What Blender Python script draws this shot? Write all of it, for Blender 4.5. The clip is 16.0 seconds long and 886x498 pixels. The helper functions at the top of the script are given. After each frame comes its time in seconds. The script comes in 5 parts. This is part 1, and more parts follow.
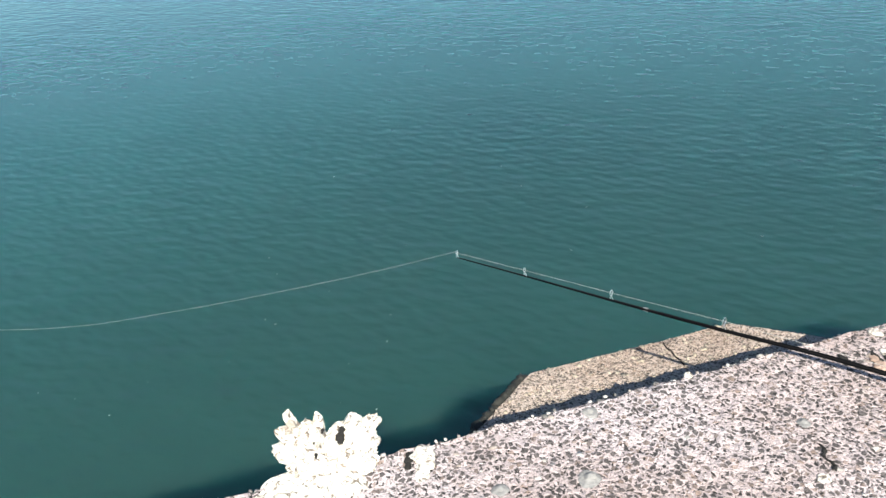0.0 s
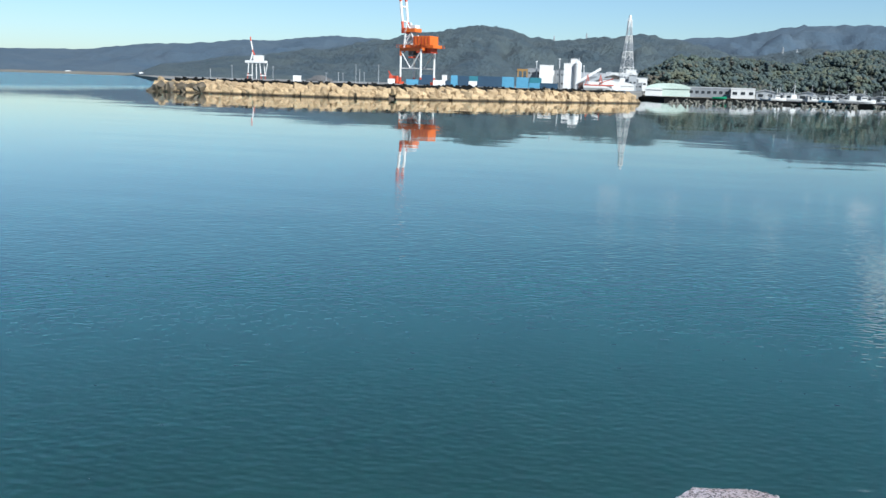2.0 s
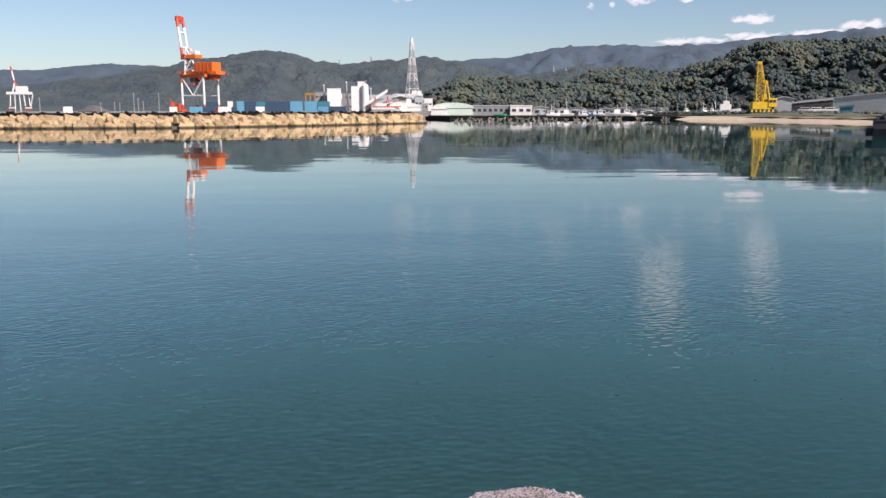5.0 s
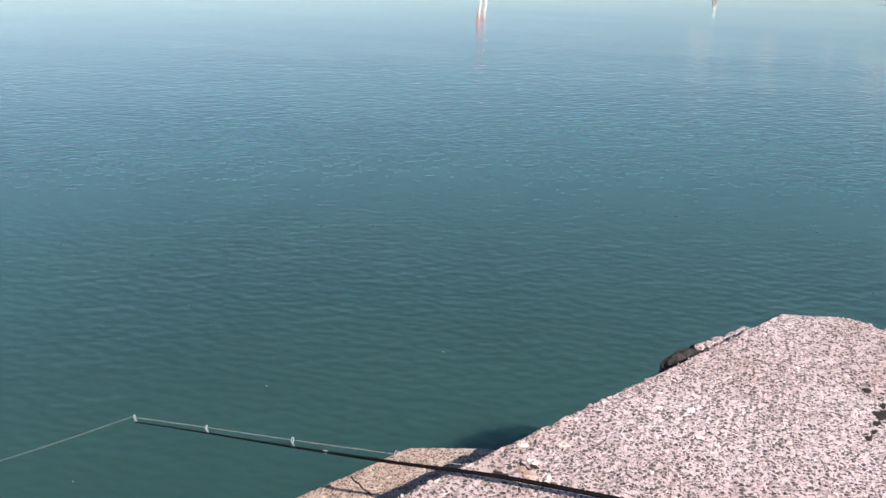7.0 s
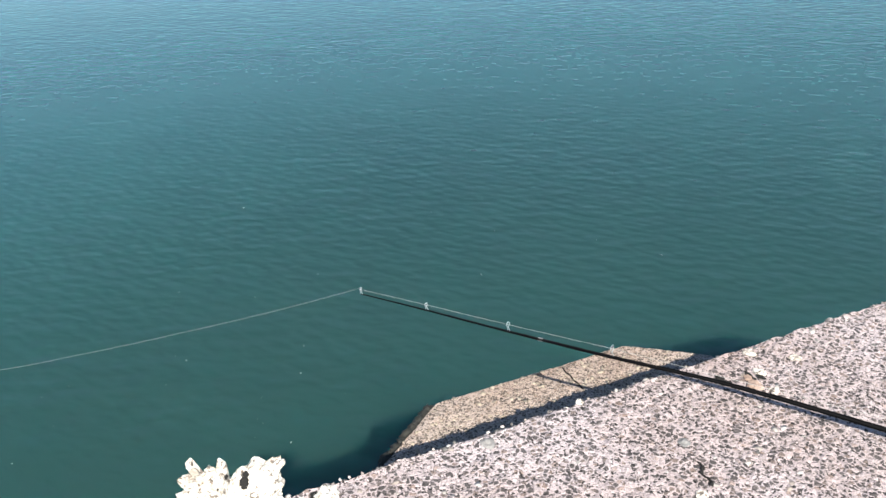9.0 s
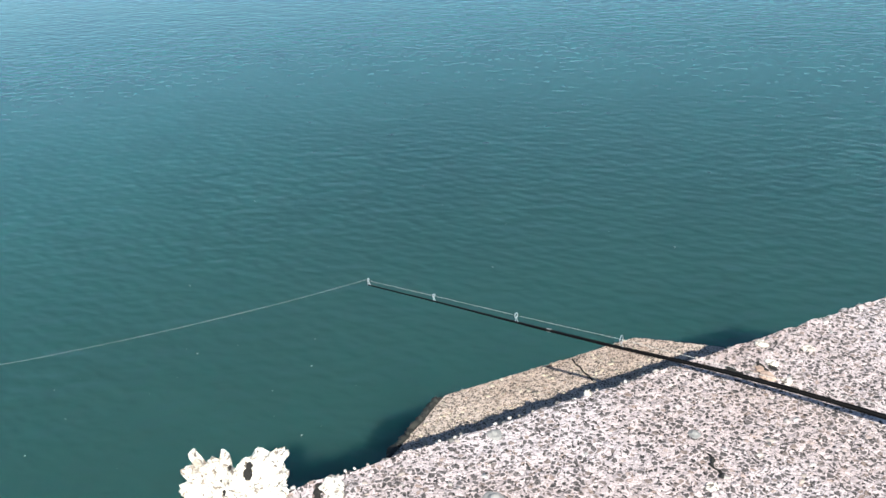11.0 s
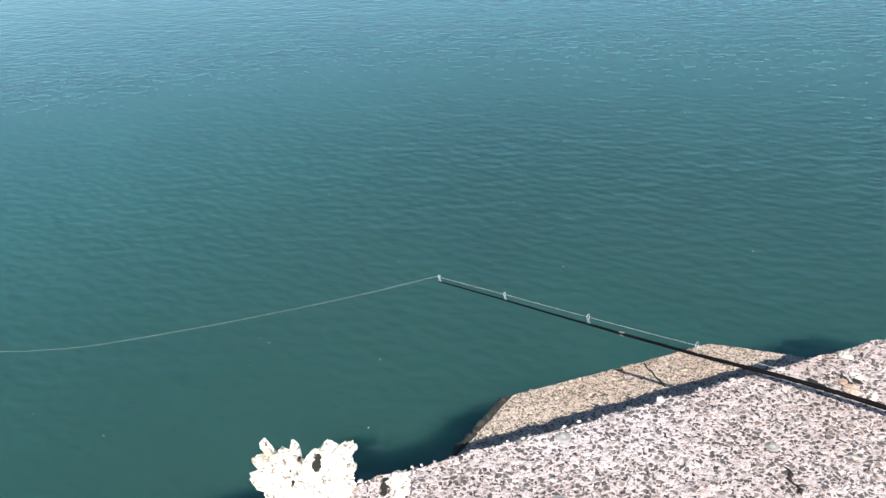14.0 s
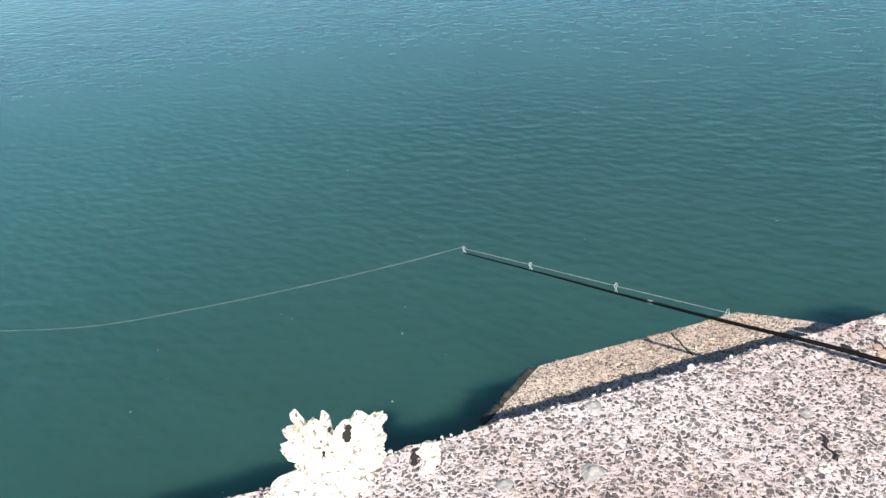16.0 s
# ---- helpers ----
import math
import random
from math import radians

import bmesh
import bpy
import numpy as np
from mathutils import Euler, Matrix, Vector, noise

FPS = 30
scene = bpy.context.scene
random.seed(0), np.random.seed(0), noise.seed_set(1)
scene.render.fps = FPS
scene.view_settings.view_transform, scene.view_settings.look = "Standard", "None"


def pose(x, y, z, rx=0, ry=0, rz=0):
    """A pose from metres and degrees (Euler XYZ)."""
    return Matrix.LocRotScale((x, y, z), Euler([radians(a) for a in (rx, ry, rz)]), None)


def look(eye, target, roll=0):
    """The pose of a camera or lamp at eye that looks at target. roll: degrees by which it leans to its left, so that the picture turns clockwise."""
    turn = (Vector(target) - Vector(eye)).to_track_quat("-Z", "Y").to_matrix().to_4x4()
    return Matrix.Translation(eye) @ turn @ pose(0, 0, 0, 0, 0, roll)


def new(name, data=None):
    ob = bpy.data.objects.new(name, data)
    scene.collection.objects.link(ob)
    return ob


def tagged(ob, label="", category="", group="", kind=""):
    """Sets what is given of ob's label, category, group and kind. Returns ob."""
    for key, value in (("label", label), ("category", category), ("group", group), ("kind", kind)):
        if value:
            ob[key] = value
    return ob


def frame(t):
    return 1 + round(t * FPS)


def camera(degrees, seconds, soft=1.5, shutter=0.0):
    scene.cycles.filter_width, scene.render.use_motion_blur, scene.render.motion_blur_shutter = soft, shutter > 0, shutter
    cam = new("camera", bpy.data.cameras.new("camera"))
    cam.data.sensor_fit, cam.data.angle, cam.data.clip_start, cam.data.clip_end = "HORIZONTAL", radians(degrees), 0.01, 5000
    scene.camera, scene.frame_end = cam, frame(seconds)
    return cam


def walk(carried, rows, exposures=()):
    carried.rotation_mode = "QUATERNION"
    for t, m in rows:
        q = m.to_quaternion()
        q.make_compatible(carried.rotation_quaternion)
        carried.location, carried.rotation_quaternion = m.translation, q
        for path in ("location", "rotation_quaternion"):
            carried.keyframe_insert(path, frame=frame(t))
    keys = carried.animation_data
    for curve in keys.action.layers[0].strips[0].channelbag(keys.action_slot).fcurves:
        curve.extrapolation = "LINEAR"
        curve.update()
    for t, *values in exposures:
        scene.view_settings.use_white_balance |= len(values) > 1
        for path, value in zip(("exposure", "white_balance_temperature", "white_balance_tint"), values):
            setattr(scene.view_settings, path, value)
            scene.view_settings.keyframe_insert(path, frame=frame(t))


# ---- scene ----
cam = camera(55.57, 16.0)


def held(x, y, z, yaw, down, roll):
    """Camera pose: compass yaw, degrees looked down, lean."""
    return pose(x, y, z, 90 - down, 0, -yaw) @ pose(0, 0, 0, 0, 0, roll)


ROWS = [
    (0.0, -0.259, -0.017, 2.860, -41.81, 29.01, -3.88),
    (0.5, -0.245, -0.021, 2.869, -41.34, 29.15, -3.77),
    (1.0, -0.215, -0.005, 2.909, -35.77, 28.32, -2.69),
    (1.2, -0.213, -0.080, 2.946, -28.65, 25.51, -0.23),
    (1.5, -0.167, -0.065, 3.004, -21.59, 19.74, -0.77),
    (2.0, -0.123, -0.043, 3.108, -13.89, 11.13, 1.73),
    (2.5, -0.065, -0.030, 3.087, -9.98, 7.36, 0.99),
    (2.9, -0.031, -0.017, 3.091, -6.86, 7.13, -0.19),
    (3.1, -0.026, -0.014, 3.095, -5.96, 7.18, -0.39),
    (5.3, 0.000, 0.000, 3.100, 0.00, 10.06, -0.10),
    (5.5, -0.010, -0.017, 3.096, -1.35, 10.66, 0.29),
    (6.0, -0.076, -0.074, 3.073, -6.05, 14.41, 2.00),
    (6.5, -0.097, -0.043, 3.022, -12.41, 18.24, 0.94),
    (7.0, -0.145, -0.046, 2.993, -19.32, 21.35, 0.58),
    (7.5, -0.161, -0.055, 2.980, -25.36, 25.31, 0.65),
    (8.0, -0.183, -0.026, 2.953, -31.14, 27.28, -1.36),
    (8.5, -0.204, -0.027, 2.948, -34.56, 28.07, -2.44),
    (9.0, -0.188, -0.019, 2.939, -35.42, 27.97, -2.73),
    (11.5, -0.182, 0.005, 2.915, -36.92, 28.50, -3.38),
    (12.0, -0.189, 0.003, 2.918, -37.68, 28.63, -3.28),
    (12.5, -0.190, 0.002, 2.917, -38.64, 28.49, -3.81),
    (13.0, -0.195, -0.008, 2.919, -39.65, 28.41, -4.10),
    (13.5, -0.199, -0.002, 2.916, -40.89, 28.28, -4.43),
    (14.0, -0.196, 0.009, 2.914, -41.89, 28.22, -4.34),
    (14.5, -0.210, -0.006, 2.917, -41.47, 28.41, -3.83),
    (15.0, -0.215, -0.015, 2.914, -41.20, 28.35, -4.21),
    (15.5, -0.229, -0.007, 2.901, -41.80, 29.54, -4.94),
    (16.0, -0.220, 0.001, 2.892, -43.39, 29.72, -5.89),
]
EXPOSURES = [(0.0, 1.52, 6750, 3), (1.0, 1.52, 6700, 1), (1.5, 1.39, 6250, 0), (2.0, 0.88, 5750, 5), (2.5, 0.69, 5880, 11), (3.1, 0.71, 6120, 15), (5.3, 0.83, 6750, 20),
             (6.0, 1.02, 6900, 20), (7.0, 1.33, 7100, 19), (8.0, 1.41, 7000, 12), (9.0, 1.44, 6750, 6), (11.5, 1.52, 6550, 3), (16.0, 1.54, 6750, 5)]
walk(cam, [(t, held(*r)) for t, *r in ROWS], EXPOSURES)

# ---- world, sun ----
SUN = Vector((0.89, -0.80, 1.0)).normalized()
world = bpy.data.worlds.new("world")
scene.world = world
world.use_nodes = True
wt = world.node_tree
wt.nodes.clear()


def wn(kind, **props):
    n = wt.nodes.new(kind)
    for k, v in props.items():
        if k == "operation":
            n.operation = v
    return n


def wlink(a, b):
    wt.links.new(a, b)


sky = wt.nodes.new("ShaderNodeTexSky")
sky.sky_type = "NISHITA"
sky.sun_disc = False
sky.sun_elevation = math.asin(SUN.z)
sky.sun_rotation = math.atan2(SUN.x, SUN.y)
sky.altitude = 0.0
sky.air_density = 0.95
sky.dust_density = 0.55
sky.ozone_density = 3.0
bg = wt.nodes.new("ShaderNodeBackground")
bg.inputs["Strength"].default_value = 0.065
wout = wt.nodes.new("ShaderNodeOutputWorld")

# fair-weather clouds: soft ragged puffs at (azimuth, elevation, half width, half height) in degrees
CLOUDS = [(-2.7, 7.31, 0.96, 0.48), (-1.3, 7.90, 0.43, 0.19), (1.2, 7.71, 0.87, 0.29), (4.8, 7.47, 0.43, 0.24), (7.6, 8.56, 0.96, 0.38),
          (6.7, 7.62, 0.60, 0.22), (12.6, 6.96, 1.08, 0.48), (9.5, 6.54, 0.29, 0.38), (10.9, 6.66, 0.24, 0.22), (15.5, 6.79, 0.48, 0.19),
          (17.7, 7.06, 0.72, 0.24), (19.6, 5.55, 1.44, 0.40), (20.5, 7.94, 1.44, 0.48), (15.9, 4.30, 2.4, 0.26), (19.4, 4.44, 2.0, 0.36),
          (23.2, 4.58, 1.6, 0.30), (25.9, 4.87, 1.68, 0.40), (14.8, 11.6, 1.9, 2.4), (20.8, 9.9, 1.6, 1.2)]
tc = wt.nodes.new("ShaderNodeTexCoord")
sepw = wt.nodes.new("ShaderNodeSeparateXYZ")
wlink(tc.outputs["Generated"], sepw.inputs[0])
az = wn("ShaderNodeMath", operation="ARCTAN2")
wlink(sepw.outputs[0], az.inputs[0])
wlink(sepw.outputs[1], az.inputs[1])
el = wn("ShaderNodeMath", operation="ARCSINE")
wlink(sepw.outputs[2], el.inputs[0])
total = None
for ca, ce, hw, hh in CLOUDS:
    hw, hh = hw * 0.9, hh * 0.85
    parts_sq = []
    for src, c0, half in ((az, ca, hw), (el, ce, hh)):
        m1 = wn("ShaderNodeMath", operation="SUBTRACT")
        wlink(src.outputs[0], m1.inputs[0])
        m1.inputs[1].default_value = radians(c0)
        m2 = wn("ShaderNodeMath", operation="DIVIDE")
        wlink(m1.outputs[0], m2.inputs[0])
        m2.inputs[1].default_value = radians(half)
        m3 = wn("ShaderNodeMath", operation="MULTIPLY")
        wlink(m2.outputs[0], m3.inputs[0])
        wlink(m2.outputs[0], m3.inputs[1])
        parts_sq.append(m3)
    m4 = wn("ShaderNodeMath", operation="ADD")
    wlink(parts_sq[0].outputs[0], m4.inputs[0])
    wlink(parts_sq[1].outputs[0], m4.inputs[1])
    m5 = wn("ShaderNodeMath", operation="SUBTRACT")
    m5.inputs[0].default_value = 1.0
    wlink(m4.outputs[0], m5.inputs[1])
    if total is None:
        total = m5
    else:
        mx = wn("ShaderNodeMath", operation="MAXIMUM")
        wlink(total.outputs[0], mx.inputs[0])
        wlink(m5.outputs[0], mx.inputs[1])
        total = mx
wnoise = wt.nodes.new("ShaderNodeTexNoise")
wnoise.inputs["Scale"].default_value = 75.0
wnoise.inputs["Detail"].default_value = 6.0
wnoise.inputs["Roughness"].default_value = 0.6
wmapn = wt.nodes.new("ShaderNodeMapping")
wmapn.inputs["Scale"].default_value = (1, 1, 2.2)
wlink(tc.outputs["Generated"], wmapn.inputs[0])
wlink(wmapn.outputs[0], wnoise.inputs["Vector"])
cn = wn("ShaderNodeMath", operation="MULTIPLY_ADD")
wlink(wnoise.outputs["Fac"], cn.inputs[0])
cn.inputs[1].default_value = 4.2
cn.inputs[2].default_value = -2.1
cadd = wn("ShaderNodeMath", operation="ADD")
wlink(total.outputs[0], cadd.inputs[0])
wlink(cn.outputs[0], cadd.inputs[1])
cr = wt.nodes.new("ShaderNodeMapRange")
cr.inputs["From Min"].default_value = -0.05
cr.inputs["From Max"].default_value = 0.8
wlink(cadd.outputs[0], cr.inputs["Value"])
cmix = wt.nodes.new("ShaderNodeMix")
cmix.data_type = "RGBA"
cmix.inputs["B"].default_value = (0, 0, 0, 1)
csock = [s for s in cmix.inputs if s.type == "RGBA"]
wlink(cr.outputs[0], cmix.inputs["Factor"])
clear = wt.nodes.new("ShaderNodeMix")
clear.data_type = "RGBA"
clear.blend_type = "MULTIPLY"
clear.inputs["Factor"].default_value = 1.0
ksock = [s for s in clear.inputs if s.type == "RGBA"]
wlink(sky.outputs[0], ksock[0])
ksock[1].default_value = (0.955, 1.0, 1.0, 1)
wlink([s for s in clear.outputs if s.type == "RGBA"][0], csock[0])
csock[1].default_value = (8.0, 8.2, 8.6, 1)
wlink([s for s in cmix.outputs if s.type == "RGBA"][0], bg.inputs["Color"])
wlink(bg.outputs[0], wout.inputs["Surface"])

sun = new("sun", bpy.data.lights.new("sun", "SUN"))
sun.data.energy = 5.0
sun.data.angle = radians(0.53)
sun.data.color = (1.0, 0.94, 0.86)
sun.matrix_world = look((60, -80, 80), (60 - SUN.x, -80 - SUN.y, 80 - SUN.z))


# ---- materials ----
def material(name, rough=0.8, metal=0.0):
    m = bpy.data.materials.new(name)
    m.use_nodes = True
    b = m.node_tree.nodes["Principled BSDF"]
    b.inputs["Roughness"].default_value = rough
    b.inputs["Metallic"].default_value = metal
    return m, m.node_tree, b


def add(tree, kind, **vals):
    n = tree.nodes.new(kind)
    for k, v in vals.items():
        n.inputs[k.replace("_", " ")].default_value = v
    return n


def ramp(tree, fac, stops):
    r = tree.nodes.new("ShaderNodeValToRGB")
    while len(r.color_ramp.elements) < len(stops):
        r.color_ramp.elements.new(0.5)
    for e, (p, c) in zip(r.color_ramp.elements, stops):
        e.position = p
        e.color = (*c, 1)
    tree.links.new(fac, r.inputs[0])
    return r


def mixed(tree, kind, fac, a, b):
    n = tree.nodes.new("ShaderNodeMix")
    n.data_type = "RGBA"
    n.blend_type = kind
    ins = [s for s in n.inputs if s.type == "RGBA"]
    for sock, v in ((n.inputs["Factor"], fac), (ins[0], a), (ins[1], b)):
        if isinstance(v, (int, float)):
            sock.default_value = v
        elif isinstance(v, tuple):
            sock.default_value = (*v, 1)
        else:
            tree.links.new(v, sock)
    return [s for s in n.outputs if s.type == "RGBA"][0]


def coords(tree, scale=(1, 1, 1), turn=0.0):
    c = tree.nodes.new("ShaderNodeTexCoord")
    g = tree.nodes.new("ShaderNodeMapping")
    g.inputs["Scale"].default_value = scale
    g.inputs["Rotation"].default_value = (0, 0, radians(turn))
    tree.links.new(c.outputs["Object"], g.inputs[0])
    return g.outputs[0]


def bumped(tree, b, height, strength, dist):
    n = add(tree, "ShaderNodeBump", Strength=strength, Distance=dist)
    tree.links.new(height, n.inputs["Height"])
    tree.links.new(n.outputs[0], b.inputs["Normal"])
    return n


def plain(name, dark, light, scale=1.0, rough=0.8, metal=0.0, bump=0.0, size=0.02, per_piece=0.0):
    """A surface between two tones, mottled at two scales, with fine relief; per_piece varies it from island to island."""
    m, t, b = material(name, rough, metal)
    v = coords(t)
    n1 = add(t, "ShaderNodeTexNoise", Scale=scale, Detail=5.0, Roughness=0.6)
    n2 = add(t, "ShaderNodeTexNoise", Scale=scale * 9, Detail=4.0, Roughness=0.65)
    t.links.new(v, n1.inputs["Vector"])
    t.links.new(v, n2.inputs["Vector"])
    a = ramp(t, n1.outputs["Fac"], [(0.3, dark), (0.7, light)])
    c = mixed(t, "OVERLAY", 0.35, a.outputs[0], n2.outputs["Fac"])
    if per_piece:
        g = t.nodes.new("ShaderNodeNewGeometry")
        r = ramp(t, g.outputs["Random Per Island"], [(0, (1 - per_piece,) * 3), (1, (1 + per_piece * 0.3,) * 3)])
        c = mixed(t, "MULTIPLY", 1.0, c, r.outputs[0])
    t.links.new(c, b.inputs["Base Color"])
    if bump:
        bumped(t, b, n2.outputs["Fac"], bump, size)
    return m


def water_material():
    m, t, b = material("sea_water", 0.015)
    b.inputs["IOR"].default_value = 1.48
    b.inputs["Specular Tint"].default_value = (0.865, 1.0, 0.96, 1)
    b.inputs["Subsurface Weight"].default_value = 1.0
    b.inputs["Subsurface Radius"].default_value = (0.5, 1.0, 1.0)
    b.inputs["Subsurface Scale"].default_value = 2.0
    c = t.nodes.new("ShaderNodeTexCoord")
    big = add(t, "ShaderNodeTexNoise", Scale=0.25, Detail=2.0)
    t.links.new(coords(t), big.inputs["Vector"])
    col = ramp(t, big.outputs["Fac"], [(0.3, (0.0104, 0.0398, 0.0372)), (0.7, (0.0134, 0.0458, 0.0424))])
    # brighter, greener off the breakwater: backscatter and sky glitter painted into the colour
    side = t.nodes.new("ShaderNodeVectorMath")
    side.operation = "DOT_PRODUCT"
    side.inputs[1].default_value = (-1.0, 0.0, 0.0)
    t.links.new(c.outputs["Object"], side.inputs[0])
    off = add(t, "ShaderNodeMapRange", From_Min=3.3, From_Max=8.5, To_Min=0.0, To_Max=1.0)
    off.interpolation_type = "SMOOTHSTEP"
    t.links.new(side.outputs["Value"], off.inputs["Value"])
    reach = t.nodes.new("ShaderNodeVectorMath")
    reach.operation = "LENGTH"
    t.links.new(c.outputs["Object"], reach.inputs[0])
    open_sea = add(t, "ShaderNodeMapRange", From_Min=5.5, From_Max=12.0, To_Min=0.0, To_Max=1.0)
    open_sea.interpolation_type = "SMOOTHSTEP"
    t.links.new(reach.outputs["Value"], open_sea.inputs["Value"])
    offshore_lift = t.nodes.new("ShaderNodeMath")
    offshore_lift.operation = "MAXIMUM"
    t.links.new(off.outputs[0], offshore_lift.inputs[0])
    t.links.new(open_sea.outputs[0], offshore_lift.inputs[1])
    t.links.new(mixed(t, "MIX", offshore_lift.outputs[0], col.outputs[0], (0.0120, 0.0590, 0.0556)), b.inputs["Base Color"])

    def math_node(op, a, v):
        n = t.nodes.new("ShaderNodeMath")
        n.operation = op
        t.links.new(a, n.inputs[0])
        if isinstance(v, (int, float)):
            n.inputs[1].default_value = v
        else:
            t.links.new(v, n.inputs[1])
        return n.outputs[0]

    # ripples: crossing trains of short wavelets
    s = None
    for scale, stretch, turn, amp in ((10.2, 0.50, -40, 0.135), (12.6, 0.50, -6, 0.12), (21.0, 0.6, -24, 0.03), (4.0, 0.50, -28, 0.11)):
        rot = t.nodes.new("ShaderNodeVectorRotate")
        rot.rotation_type = "Z_AXIS"
        rot.inputs["Angle"].default_value = radians(turn)
        t.links.new(c.outputs["Object"], rot.inputs["Vector"])
        g = t.nodes.new("ShaderNodeMapping")
        g.inputs["Scale"].default_value = (stretch, 1, 1)
        t.links.new(rot.outputs[0], g.inputs[0])
        n = add(t, "ShaderNodeTexNoise", Scale=scale, Detail=0.0, Roughness=0.4, Distortion=0.2)
        t.links.new(g.outputs[0], n.inputs["Vector"])
        k = math_node("MULTIPLY", n.outputs["Fac"], amp)
        s = k if s is None else math_node("ADD", s, k)
    # breeze: eddies ruffle the water off the breakwater, fading to the glassy basin, with slick and ruffled streaks
    far = t.nodes.new("ShaderNodeVectorMath")
    far.operation = "LENGTH"
    t.links.new(c.outputs["Object"], far.inputs[0])
    lee = add(t, "ShaderNodeMapRange", From_Min=4.5, From_Max=10.5, To_Min=2.0, To_Max=0.80)
    lee.interpolation_type = "SMOOTHSTEP"
    t.links.new(far.outputs["Value"], lee.inputs["Value"])
    fall = add(t, "ShaderNodeMapRange", From_Min=10.0, From_Max=34.0, To_Min=1.0, To_Max=0.035)
    fall.interpolation_type = "SMOOTHSTEP"
    t.links.new(far.outputs["Value"], fall.inputs["Value"])
    streak = add(t, "ShaderNodeTexNoise", Scale=0.03, Detail=5.0, Roughness=0.6)
    t.links.new(coords(t, (0.4, 1.8, 1)), streak.inputs["Vector"])
    sr = add(t, "ShaderNodeMapRange", From_Min=0.35, From_Max=0.65, To_Min=0.7, To_Max=1.25)
    t.links.new(streak.outputs["Fac"], sr.inputs["Value"])
    k = math_node("MULTIPLY", math_node("MULTIPLY", fall.outputs[0], lee.outputs[0]), sr.outputs[0])
    where_x = t.nodes.new("ShaderNodeSeparateXYZ")
    t.links.new(c.outputs["Object"], where_x.inputs[0])
    bay = add(t, "ShaderNodeMapRange", From_Min=-95.0, From_Max=-150.0, To_Min=0.0, To_Max=0.30)
    t.links.new(where_x.outputs[0], bay.inputs["Value"])
    k = math_node("ADD", k, bay.outputs[0])
    t.links.new(math_node("ADD", math_node("MULTIPLY", bay.outputs[0], 0.8), 0.015), b.inputs["Roughness"])
    fine = t.nodes.new("ShaderNodeBump")
    fine.inputs["Distance"].default_value = 0.035
    t.links.new(s, fine.inputs["Height"])
    t.links.new(k, fine.inputs["Strength"])
    # long low undulations that bend the mirrored shore
    swell = add(t, "ShaderNodeTexNoise", Scale=0.22, Detail=2.0, Roughness=0.45)
    t.links.new(coords(t, (0.4, 1, 1)), swell.inputs["Vector"])
    slow = t.nodes.new("ShaderNodeBump")
    slow.inputs["Distance"].default_value = 0.038
    slow.inputs["Strength"].default_value = 0.4
    t.links.new(swell.outputs["Fac"], slow.inputs["Height"])
    t.links.new(fine.outputs[0], slow.inputs["Normal"])
    t.links.new(slow.outputs[0], b.inputs["Normal"])
    return m


